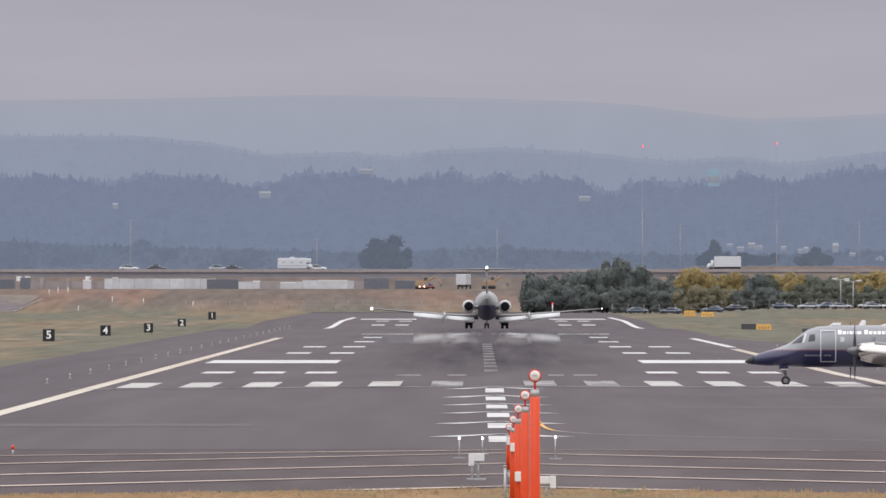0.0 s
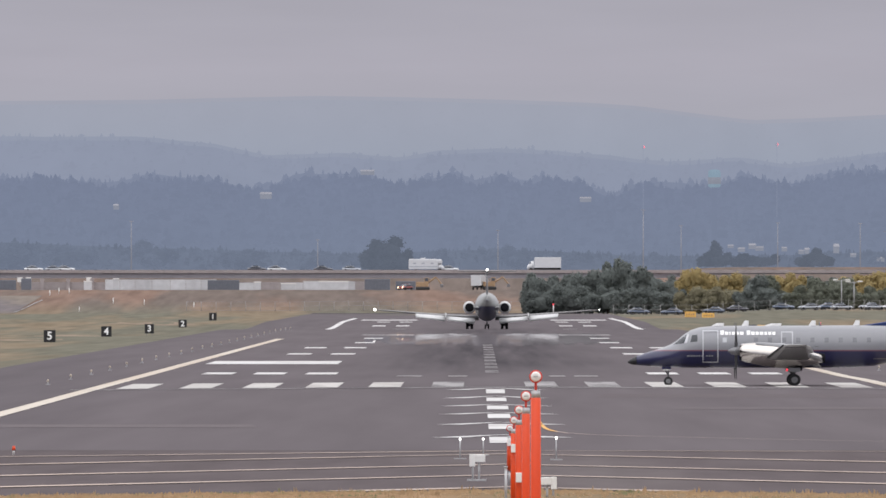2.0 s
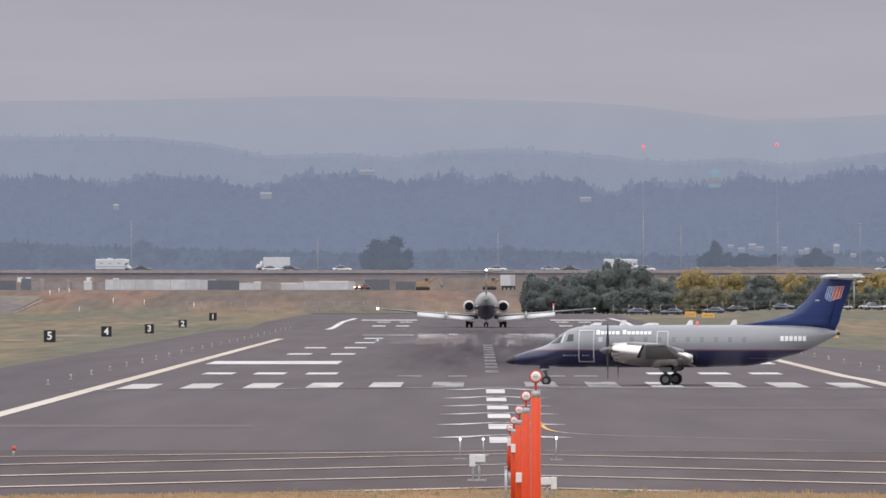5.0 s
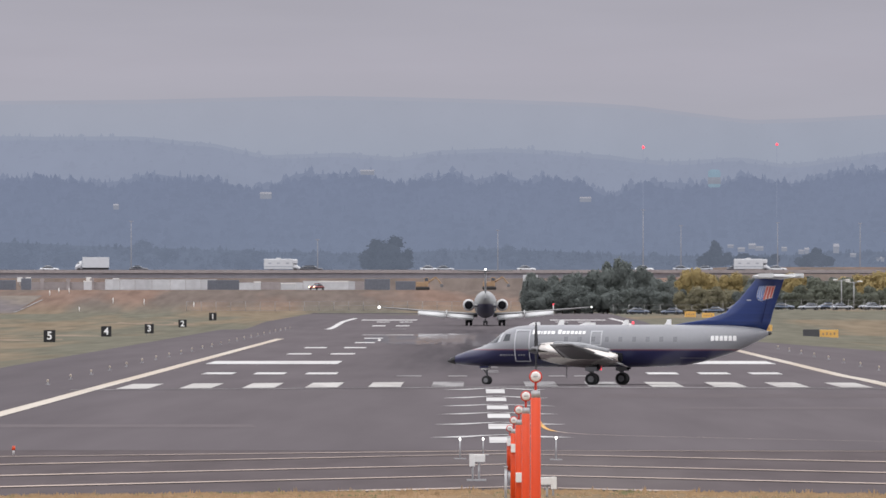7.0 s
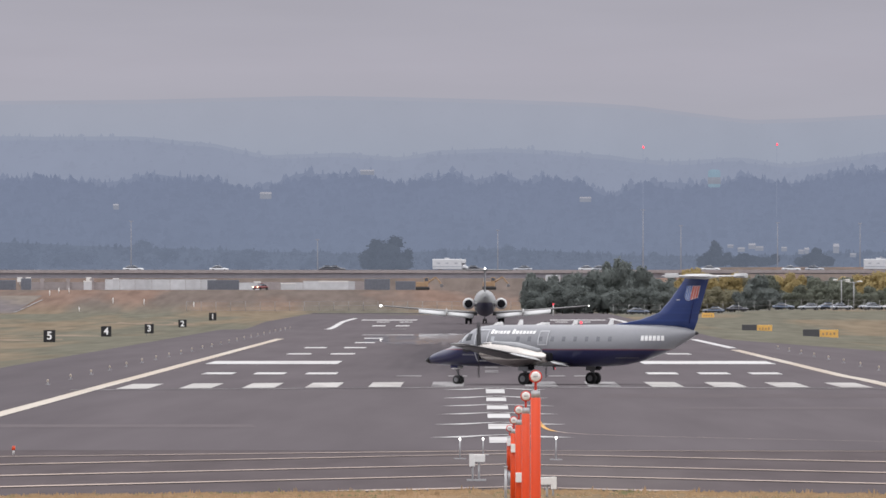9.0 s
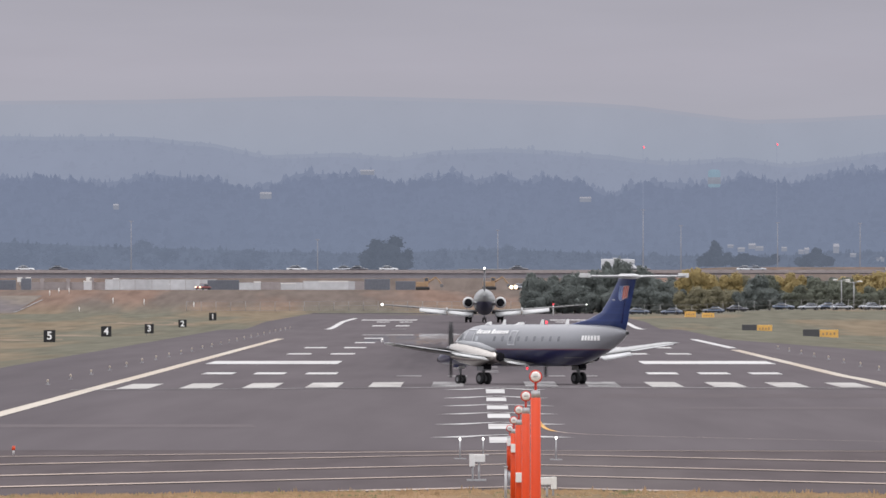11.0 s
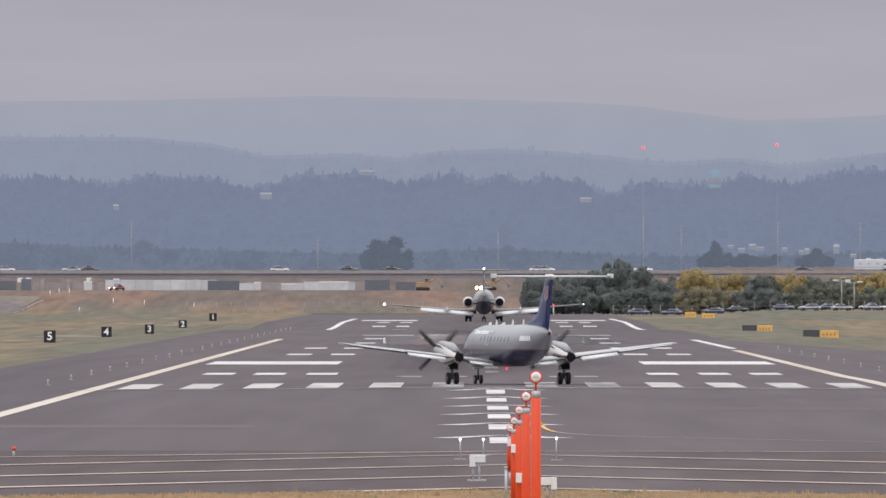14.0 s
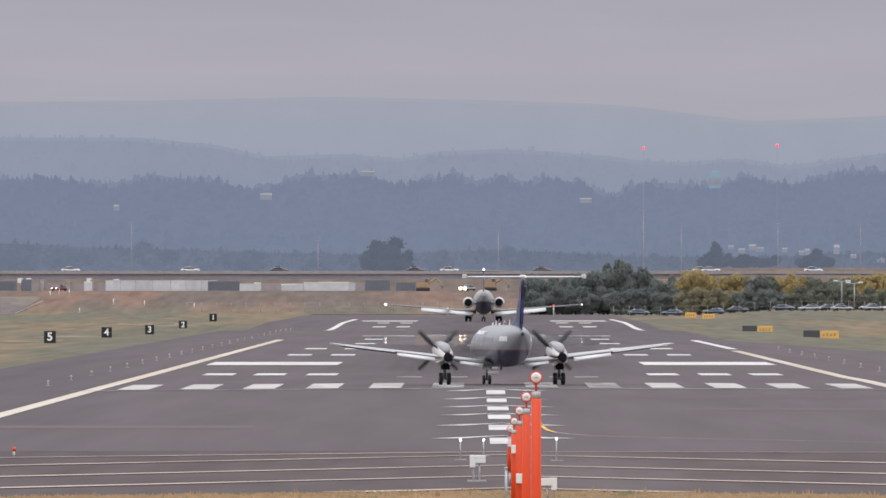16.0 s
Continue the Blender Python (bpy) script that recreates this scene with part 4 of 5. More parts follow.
def approach_poles():
    for k in range(5):
        y = 298 + 61 * k
        z = 4.34 - 0.675 * k
        g = land(MID, y) if y < 524 else 0.0
        t = thing("approach_light_pole", "orange fibreglass pole with a round white red-rimmed lamp", "light pole", "row of approach lights", m=pose(MID, y, g))
        top = z - g - 0.33
        ground_post = k == 4
        low = 0.42 if ground_post else 0.0
        part("pole", lathe([(low, 0.088), (top * 0.5 + low * 0.5, 0.084), (top - 0.02, 0.080), (top, 0.066)], 20, "Z"), ORANGE, t, "orange fibreglass tube", True)
        if ground_post:
            rodded("leg", (0, 0, 0), (0, 0, low), 0.045, GALV, t, "thin grey steel leg")
        part("collar", lathe([(top - 0.01, 0.072), (top + 0.10, 0.070), (top + 0.11, 0.03)], 16, "Z"), GALV, t, "grey metal collar", True)
        rodded("stem", (0, 0, top + 0.10), (0, 0, z - g - 0.08), 0.022, SIGN_RED, t, "red stem")
        round_lamp(0, -0.03, z - g, 0.086, t)
        if k in (2, 3, 4):
            dz = {4: 0.40, 3: 0.72, 2: 1.52}[k]
            part("junction_box", box(bmesh.new(), -0.075, 0.075, -0.20, -0.09, z - g - dz - 0.11, z - g - dz + 0.11, 0.012), WHITE_BOX, t, "small white junction box")
    t = thing("conduit_post", "thin grey steel conduit post beside the orange poles", "post", m=pose(0.72, 486, land(0.72, 486)))
    rodded("pipe", (0, 0, 0), (0, 0, 1.05), 0.035, GALV, t)
    rodded("cap", (0, 0, 1.05), (0, 0, 1.10), 0.05, GALV, t)
    boxed("foot", -0.12, 0.12, -0.12, 0.12, 0.0, 0.04, GALV, t)


approach_poles()


def low_lights():
    for u, d, top in ((814, 622, 777), (855, 636, 777), (984, 619, 775)):
        x = d * (u - 846) / LENS
        h = EYE.z - d * (top - 505) / LENS
        t = thing("threshold_lamp", "small white lamp on a thin grey stake", "lamp", "low approach lamps", m=pose(x, d, 0))
        rodded("stake", (0, 0, 0), (0, 0, h - 0.04), 0.022, GALV, t)
        boxed("foot", -0.2, 0.2, -0.15, 0.15, 0, 0.03, GALV, t)
        part("lens", lathe([(h - 0.05, 0.02), (h - 0.025, 0.035), (h + 0.02, 0.035), (h + 0.04, 0.015)], 14, "Z"), LAMP_WHITE, t, "lit white lens", True)
    for u, d, s, base in ((843.5, 553, 1, 0.0), (972, 512, -1, -0.12)):
        x = d * (u - 846) / LENS
        t = thing("control_box", "white L-shaped sheet-metal control box on two grey legs", "electrical box", "control boxes", m=pose(x, d, base))
        k = d / LENS
        top = EYE.z - base - k * ((804 if s > 0 else 844) - 505)
        boxed("cabinet", min(-13 * s, -3 * s) * k, max(-13 * s, -3 * s) * k, -0.12, 0.12, top - 22 * k, top, WHITE_BOX, t, "", 0.012)
        boxed("arm", min(-3 * s, 15 * s) * k, max(-3 * s, 15 * s) * k, -0.10, 0.10, top - 14 * k, top - 0.5 * k, WHITE_BOX, t, "", 0.012)
        for q in (-7, 4):
            rodded("leg", (q * s * k, 0, 0), (q * s * k, 0, top - 13 * k), 0.032, GALV, t, "grey steel leg")
        boxed("foot", -17 * k, 17 * k, -0.2, 0.2, 0, 0.05, GALV, t)
    t = thing("edge_marker", "short orange and white pad edge marker", "marker", m=pose(638 * (24 - 846) / LENS, 638, 0))
    rodded("post", (0, 0, 0), (0, 0, 0.16), 0.04, WHITE_BOX, t)
    rodded("top", (0, 0, 0.16), (0, 0, 0.30), 0.07, ORANGE, t, "orange top", 0.05)
    # runway edge lights
    first = None
    for x0, y0, n, grp in ((-25.1, 1088, 24, "lights of one runway edge"), (27.3, 1270, 8, "lights of the other runway edge")):
        for i in range(n):
            m = pose(x0, y0 + 61 * i, level(y0 + 61 * i))
            if first is None:
                first = t = thing("runway_edge_light", "small pale runway edge light on a thin stake", "lamp", grp, m=m)
                rodded("stake", (0, 0, 0), (0, 0, 0.16), 0.04, GALV, t, n=6)
                part("lens", lathe([(0.15, 0.04), (0.18, 0.07), (0.28, 0.06), (0.32, 0.03)], 10, "Z"), CREAM, t, "pale lens", True)
                boxed("foot", -0.12, 0.12, -0.12, 0.12, 0, 0.03, GALV, t)
            else:
                tagged(copy_thing(first, m), group=grp)


low_lights()


def verge_grass():
    """Dry tufts along the pad's grass edge."""
    rng = random.Random(21)
    verts, faces = [], []
    for _ in range(2600):
        x = rng.uniform(-16, 15)
        y = pad_front(x) - 0.4 - abs(rng.gauss(0, 7))
        z = land(x, y)
        big = rng.random() < 0.03
        for _b in range(5 if big else 3):
            h = rng.uniform(0.03, 0.09) * (2.2 if big else 1.0)
            w = rng.uniform(0.015, 0.04)
            dx, lean = rng.uniform(-0.08, 0.08), rng.uniform(-0.05, 0.05)
            i = len(verts)
            verts += [(x + dx - w, y, z), (x + dx + w, y, z), (x + dx + lean, y + 0.02, z + h)]
            faces.append((i, i + 1, i + 2))
    m = mat("dry_tufts", (0.34, 0.235, 0.14), 0.95, vary=0.3, scale=0.4, fine=2.0, spec=0.0, second=(0.16, 0.16, 0.09), spots=0.15)
    tagged(mesh("verge_grass", verts, faces, m), "dry tan grass tufts along the pavement edge", "grass", kind="stuff")


verge_grass()


# ---- signs ----
def numeral_text(txt, size, x, y, z, material, parent):
    cu = bpy.data.curves.new("numeral", "FONT")
    cu.body, cu.size, cu.align_x, cu.align_y, cu.extrude, cu.offset = txt, size, "CENTER", "CENTER", 0.01, 0.03
    ob = bpy.data.objects.new("numeral", cu)
    scene.collection.objects.link(ob)
    dg = bpy.context.evaluated_depsgraph_get()
    me = bpy.data.meshes.new_from_object(ob.evaluated_get(dg))
    bpy.data.objects.remove(ob)
    me.materials.clear()
    me.materials.append(material)
    o = new("numeral", me)
    o.parent = parent
    o.matrix_basis = pose(x, y, z, 90, 0, 0)
    return o


def far_taxiway():
    """A paved taxiway that climbs the bank at the field's corner, with its line and marker posts."""
    verts, faces = [], []
    for i in range(45):
        y = 3860 + 5 * i
        for q in range(9):
            u = -120 + (140 + 55 * i / 44.0) * q / 8.0
            x = y * (u - 846) / LENS
            verts.append((x, y, land(x, y) + 0.05))
    for i in range(44):
        for q in range(8):
            a = 9 * i + q
            faces.append((a, a + 1, a + 10, a + 9))
    tagged(mesh("far_taxiway", verts, faces, mat("old_taxiway_asphalt", (0.150, 0.134, 0.137), 0.95, vary=0.2, scale=0.05, fine=0.4, spec=0.0, stretch=(1, 0.1, 1), second=(0.17, 0.148, 0.13), spots=0.35)), "grey paved taxiway climbing the far bank", "taxiway", kind="structure")
    pts = []
    for i in range(6):
        y = 3880 + 30 * i
        pts.append((y * (25 + 10 * i - 846) / LENS, y))
    verts = []
    for x, y in pts:
        verts += [(x - 0.2, y, land(x, y) + 0.09), (x + 0.2, y, land(x, y) + 0.09)]
    mesh("taxiway_line", verts, [(2 * i, 2 * i + 1, 2 * i + 3, 2 * i + 2) for i in range(5)], WORN, bpy.data.objects["far_taxiway"])
    for u, d, h in ((88, 4080, 1.1), (104, 4100, 1.2), (122, 4100, 1.1), (200, 3990, 1.1), (255, 3980, 1.0), (343, 3960, 0.9), (140, 3900, 0.9)):
        x = d * (u - 846) / LENS
        t = thing("marker_post", "short white marker post in the dry grass", "post", "marker posts", m=pose(x, d, land(x, d)))
        rodded("post", (0, 0, -0.2), (0, 0, h), 0.09, WHITE_BOX, t, n=8)
        rodded("cap", (0, 0, h), (0, 0, h + 0.12), 0.10, WHITE_BOX, t, n=8)


far_taxiway()


def field_tracks():
    """Pale wheel tracks worn through the grass beside the runway."""
    worn = mat("trodden_earth", (0.225, 0.180, 0.140), 0.95, vary=0.25, scale=0.05, fine=0.3, spec=0.0, stretch=(1, 0.03, 1), second=(0.17, 0.145, 0.108), spots=0.3)
    for k, (d, u0, u1, deep) in enumerate(((2600, 60, 345, 110), (3120, 190, 345, 190), (2150, -40, 110, 60))):
        rows = []
        for i in range(13):
            f = i / 12.0
            u = u0 + (u1 - u0) * f
            y = d + 30.0 * math.sin(f * 5 + k)
            ends = [(u, y), (u, y + deep * (0.6 + 0.4 * math.sin(f * 9 + 2 * k)))]
            rows += [(q * (v - 846) / LENS, q) for v, q in ends]
        verts = [(x, y, land(x, y) + 0.02) for x, y in rows]
        tagged(mesh("dirt_track", verts, [(2 * i, 2 * i + 1, 2 * i + 3, 2 * i + 2) for i in range(12)], worn), "pale trodden earth track through the dry grass", "track", kind="structure")


field_tracks()


def hot_patch():
    """The hot middle of the runway, which mirrors a little at a glancing angle."""
    m = mat("hot_asphalt", (0.092, 0.084, 0.090), 0.0, vary=0.12, scale=0.05, fine=0.6, spec=0.5, stretch=(1, 0.1, 1))
    m.node_tree.nodes["Principled BSDF"].inputs["IOR"].default_value = 1.00009
    # warm air over the asphalt bends sight lines, as a surface leaning a little away would
    lean = m.node_tree.nodes.new("ShaderNodeCombineXYZ")
    lean.inputs[1].default_value, lean.inputs[2].default_value = 0.0008, 1.0
    m.node_tree.links.new(lean.outputs[0], m.node_tree.nodes["Principled BSDF"].inputs["Normal"])
    rng = random.Random(8)
    for k in range(52):
        x = MID - 13 + 0.5 * k
        a = 1760 + rng.uniform(0, 120) + 0.5 * (x - MID) ** 2
        strip("hot_patch", [(a, x, x + 0.5), (2240 - rng.uniform(0, 40), x, x + 0.5)], 0.012, m, runway)


hot_patch()


def distance_signs():
    for n, u, v in (("5", 87.5, 595), ("4", 188, 587), ("3", 264, 582), ("2", 323, 573.5), ("1", 376.5, 560.5)):
        d = 2083 + 304.8 * (5 - int(n))
        k = d / LENS
        x = d * (u - 846) / LENS
        z = EYE.z - k * (v - 505)
        g = land(x, d)
        t = thing("distance_sign", "black runway sign with the white numeral " + n, "sign", "runway distance signs", m=pose(x, d, g))
        h = z - g
        boxed("panel", -0.66, 0.66, -0.12, 0.12, h - 0.68, h + 0.68, SIGN_BLACK, t, "", 0.03)
        numeral_text(n, 1.25, 0, -0.14, h, SIGN_WHITE, t)
        for q in (-0.4, 0.4):
            rodded("leg", (q, 0, -0.1), (q, 0, h - 0.66), 0.05, STEEL, t)


distance_signs()


def guidance_signs():
    for u, v, w, h, d, dark in ((1353, 582, 27, 13, 2495, 26), (1467, 591, 33, 14, 2200, 29), (1221.5, 556.5, 20, 10, 3450, 0), (1253, 558.5, 22, 9, 3400, 0)):
        k = d / LENS
        x = k * (u - 846)
        z = EYE.z - k * (v - 505)
        g = land(x, d)
        t = thing("guidance_sign", "yellow taxiway sign with a dark panel beside it" if dark else "plain yellow taxiway sign", "sign", "taxiway signs", m=pose(x, d, g))
        c = z - g
        boxed("panel", -w * k / 2, w * k / 2, -0.12, 0.12, c - h * k / 2, c + h * k / 2, SIGN_YELLOW, t, "yellow face", 0.03)
        for i in range(4):
            a = (-0.36 + 0.2 * i) * w * k
            boxed("sign_bar", a, a + 0.09 * w * k, -0.135, -0.122, c - 0.16 * h * k, c + (0.10 + 0.08 * (i % 2)) * h * k, MACHINE, t)
        for q in (-0.3, 0.3):
            rodded("leg", (q * w * k, 0, -0.1), (q * w * k, 0, c - h * k / 2 + 0.05), 0.05, STEEL, t)
        if dark:
            boxed("dark_panel", -w * k / 2 - dark * k - 0.05, -w * k / 2 - 0.05, -0.12, 0.12, c - h * k / 2, c + h * k / 2 + 0.06, SIGN_BACK, t, "dark unlit face", 0.03)
            rodded("leg", (-w * k * 0.9, 0, -0.1), (-w * k * 0.9, 0, c - h * k / 2 + 0.05), 0.05, STEEL, t)


guidance_signs()


def fence(u0, u1, d, h, label):
    """A wire fence of thin posts with two rails and a strand."""
    x0, x1 = d * (u0 - 846) / LENS, d * (u1 - 846) / LENS
    t = thing("wire_fence", label, "fence", "perimeter fences", m=pose(0, d, 0))
    n = int((x1 - x0) / 3.0)
    first = None
    for i in range(n + 1):
        x = x0 + (x1 - x0) * i / n
        m = pose(x, 0, land(x, d) - 0.2)
        if first is None:
            first = rodded("post", (0, 0, 0), (0, 0, h + 0.2), 0.055, FENCE_STEEL, t, n=6)
            first.matrix_basis = m
        else:
            again(first, m, t)
    for k in (0.1, 0.55, 1.0):
        verts, faces = [], []
        for i in range(n + 1):
            x = x0 + (x1 - x0) * i / n
            z = land(x, d) + k * h
            verts += [(x, -0.02, z - 0.02), (x, 0.02, z - 0.02), (x, 0.02, z + 0.02), (x, -0.02, z + 0.02)]
        for i in range(n):
            for q in range(4):
                a, b = 4 * i + q, 4 * i + (q + 1) % 4
                faces.append((a, b, b + 4, a + 4))
        mesh("rail", verts, faces, FENCE_STEEL, t)


FENCE_STEEL = mat("weathered_fence_steel", (0.30, 0.29, 0.29), 0.7, vary=0.2)
fence(330, 930, 3905, 2.0, "grey wire fence across the foot of the bank")
fence(1085, 1640, 3640, 2.0, "grey wire fence before the parked cars")


# ---- road bank, deck and wall beyond the field ----
ROAD_Y, ROAD_Z = 4335.0, 8.90


def far_road():
    deck = boxed("road_deck", -600, 600, 4324, 4350, 7.45, ROAD_Z, DECK)
    tagged(deck, "long grey elevated road deck on an earth bank", "road", kind="structure")
    boxed("parapet", -600, 600, 4323.6, 4323.9, ROAD_Z - 0.30, ROAD_Z + 0.45, DECK_LIGHT, deck, "pale parapet")
    boxed("lower_band", -600, 600, 4323.4, 4323.9, 7.05, 7.45, DECK_LIGHT, deck, "pale lower girder")
    for i in range(40):
        boxed("pier", -400 + 20 * i, -399.2 + 20 * i, 4321, 4323, 4.5, 7.1, DECK, deck)
    wall = boxed("retaining_wall", -104, -27, 4300, 4300.6, 4.2, 6.5, DECK_LIGHT)
    tagged(wall, "weathered concrete retaining wall below the road with pale panels", "wall", kind="structure")
    x = -86.0
    rng = random.Random(31)
    while x < -28:
        w = rng.uniform(3.4, 4.6)
        top = 7.12 if x < -62 else rng.uniform(6.3, 6.75)
        boxed("wall_panel", x, x + w - 0.08, 4299.9, 4300, 4.3, top, CONCRETE if x < -62 or rng.random() < 0.6 else DECK_LIGHT, wall)
        x += w
    for x in (-101, -95, -89.5):
        boxed("wall_pier", x, x + 0.9, 4299.4, 4300, 4.2, 7.3, DECK_LIGHT, wall)
    # Dark ribbed boxes fill the dark spots under the road.
    for u0, u1, v0, v1 in ((367, 423, 496, 513), (645, 690, 494, 507), (37, 55, 493, 512), (-10, 28, 496, 511), (700, 735, 498, 506)):
        d = 4286
        a, b = sight(u0, v1, d), sight(u1, v0, d)
        g = land((a.x + b.x) / 2, d)
        t = thing("storage_container", "dark ribbed box under the road", "container", m=pose((a.x + b.x) / 2, d, g - 0.1))
        w, h = (b.x - a.x) / 2, b.z - g + 0.1
        boxed("shell", -w, w, 0, 2.4, 0, h, DARK_BOX, t, "", 0.05)
        for i in range(int(w * 4)):
            boxed("rib", -w + 0.25 + 0.5 * i, -w + 0.33 + 0.5 * i, -0.05, 0, 0.1, h - 0.1, DARK_BOX, t)
    for u, v, w, h in ((155, 502, 14, 9), (205, 500, 10, 14), (455, 503, 12, 8), (590, 500, 52, 4), (510, 505, 26, 7)):
        d = 4280
        p = sight(u, v, d)
        k = d / LENS
        g = land(p.x, d)
        t = thing("supply_stack", "pale stacked building supplies beside the wall", "stack", "stacks below the road", m=pose(p.x, d, g - 0.1))
        top = p.z - g + 0.1 + h * k / 2
        boxed("pallet_load", -w * k / 2, w * k / 2, 0, 1.5, 0, top, CONCRETE, t, "", 0.06)
        boxed("cover", -w * k / 2 - 0.05, w * k / 2 + 0.05, -0.05, 1.55, top - 0.2, top + 0.05, WHITE_BOX, t)
    for u in (50, 157, 35):
        p = sight(u, 495, 4310)
        t = thing("small_road_sign", "small white sign on a post below the road", "sign", m=pose(p.x, 4310, land(p.x, 4310)))
        rodded("post", (0, 0, -0.2), (0, 0, p.z - land(p.x, 4310)), 0.08, GALV, t)
        boxed("plate", -0.6, 0.6, -0.1, -0.04, p.z - land(p.x, 4310) - 0.55, p.z - land(p.x, 4310) + 0.55, WHITE_BOX, t)


far_road()


def excavator(u, d):
    p = sight(u, 505, d)
    t = thing("excavator", "orange construction excavator standing below the road", "excavator", m=pose(p.x, d, land(p.x, d)))
    for q in (-0.9, 0.9):
        boxed("track", -1.6, 1.6, q - 0.3, q + 0.3, 0, 0.75, BLACK, t, "", 0.2)
    boxed("house", -1.5, 1.3, -1.1, 1.1, 0.8, 1.9, MACHINE, t, "", 0.12)
    boxed("cab", 0.3, 1.4, -1.0, 0.0, 1.9, 2.9, MACHINE, t, "", 0.1)
    boxed("window", 0.45, 1.25, -1.03, -1.0, 2.1, 2.75, GLASS, t)
    part("boom", rod(rod(bmesh.new(), (1.0, 0.3, 1.6), (3.0, 0.3, 3.0), 0.2), (3.0, 0.3, 3.0), (4.3, 0.3, 1.4), 0.15), MACHINE, t)
    boxed("bucket", 4.0, 4.7, -0.1, 0.7, 0.7, 1.4, STEEL, t, "", 0.1)


excavator(748, 4275)
excavator(866, 4290)


def obstruction_lamp():
    d = 3600.0
    p = sight(979, 539, d)
    t = thing("obstruction_lamp", "small lit red lamp on a white post", "lamp", m=pose(p.x, d, land(p.x, d)))
    h = p.z - land(p.x, d)
    rodded("post", (0, 0, 0), (0, 0, h - 0.2), 0.10, WHITE_BOX, t)
    part("lens", lathe([(h - 0.16, 0.08), (h - 0.08, 0.13), (h + 0.08, 0.13), (h + 0.14, 0.06)], 12, "Z"), LAMP_RED, t, "lit red lens", True)


obstruction_lamp()


# ---- vehicles ----
def road_wheels(t, xs, r, half):
    first = None
    for x in xs:
        for s in (-1, 1):
            m = pose(x, half * s, r)
            if first is None:
                first = part("wheel", lathe([(-0.1, r * 0.6), (-0.1, r), (0.1, r), (0.1, r * 0.6)], 12, "Y"), TYRE, t)
                first.matrix_basis = m
            else:
                again(first, m, t)


def car(material, label, lamps=None, size=0.42):
    """Faces +x."""
    t = thing("car", label, "car")
    part("body", loft([(2.2, 0.80, 0.35, 0.72), (1.9, 0.88, 0.28, 0.86), (0.8, 0.9, 0.26, 0.94), (-1.6, 0.9, 0.26, 0.98), (-2.2, 0.82, 0.36, 0.86)], 16), material, t, "", True)
    part("cabin", loft([(0.95, 0.72, 0.8, 0.95), (0.25, 0.74, 0.8, 1.40), (-0.9, 0.74, 0.8, 1.44), (-1.7, 0.72, 0.8, 1.0)], 14), GLASS, t, "dark cabin glass", True)
    boxed("roof", -0.95, 0.25, -0.62, 0.62, 1.40, 1.47, material, t, "", 0.03)
    road_wheels(t, (1.35, -1.35), 0.32, 0.82)
    if lamps:
        for s in (-1, 1):
            part("headlight", lathe([(0, size), (0.1, size * 0.95), (0.25, size * 0.25)], 10, "X"), lamps, t, "lit headlight").matrix_basis = pose(2.1, 0.6 * s, 0.62)
    return t


def box_truck(label):
    t = thing("box_truck", label, "truck")
    boxed("cargo_box", -4.3, 1.9, -1.2, 1.2, 0.95, 3.4, VEHICLE_WHITE, t, "white cargo box", 0.06)
    part("cab", loft([(3.6, 0.9, 0.5, 1.3), (3.4, 1.0, 0.45, 1.6), (2.7, 1.0, 0.45, 2.4), (2.0, 1.0, 0.45, 2.6)], 16), VEHICLE_WHITE, t, "", True)
    boxed("windshield", 2.6, 3.05, -0.8, 0.8, 1.7, 2.2, GLASS, t, "", 0.05)
    boxed("chassis", -4.2, 3.2, -0.5, 0.5, 0.5, 0.95, BLACK, t)
    road_wheels(t, (2.7, -2.6), 0.45, 0.95)
    return t


def motorhome(label):
    t = thing("motorhome", label, "motorhome")
    boxed("shell", -4.2, 2.6, -1.2, 1.2, 0.6, 3.0, VEHICLE_WHITE, t, "white shell", 0.15)
    boxed("overcab", 2.3, 3.6, -1.15, 1.15, 1.9, 2.9, VEHICLE_WHITE, t, "", 0.2)
    part("cab", loft([(4.2, 0.85, 0.5, 1.1), (3.9, 0.95, 0.45, 1.25), (3.3, 1.0, 0.45, 1.9), (2.5, 1.0, 0.45, 2.0)], 16), VEHICLE_WHITE, t, "", True)
    for x in (-3.2, -1.2, 0.9):
        boxed("window", x, x + 0.7, -1.215, 1.215, 1.8, 2.15, VEHICLE_SILVER, t, "pale curtained window", 0.01)
    boxed("roof_unit", -1.4, -0.3, -0.5, 0.5, 3.0, 3.25, VEHICLE_WHITE, t, "", 0.06)
    boxed("stripe", -4.1, 2.5, -1.208, 1.208, 1.1, 1.3, VEHICLE_SILVER, t)
    road_wheels(t, (3.1, -2.4), 0.40, 0.95)
    return t


def road_x(u):
    return ROAD_Y * (u - 846.0) / LENS


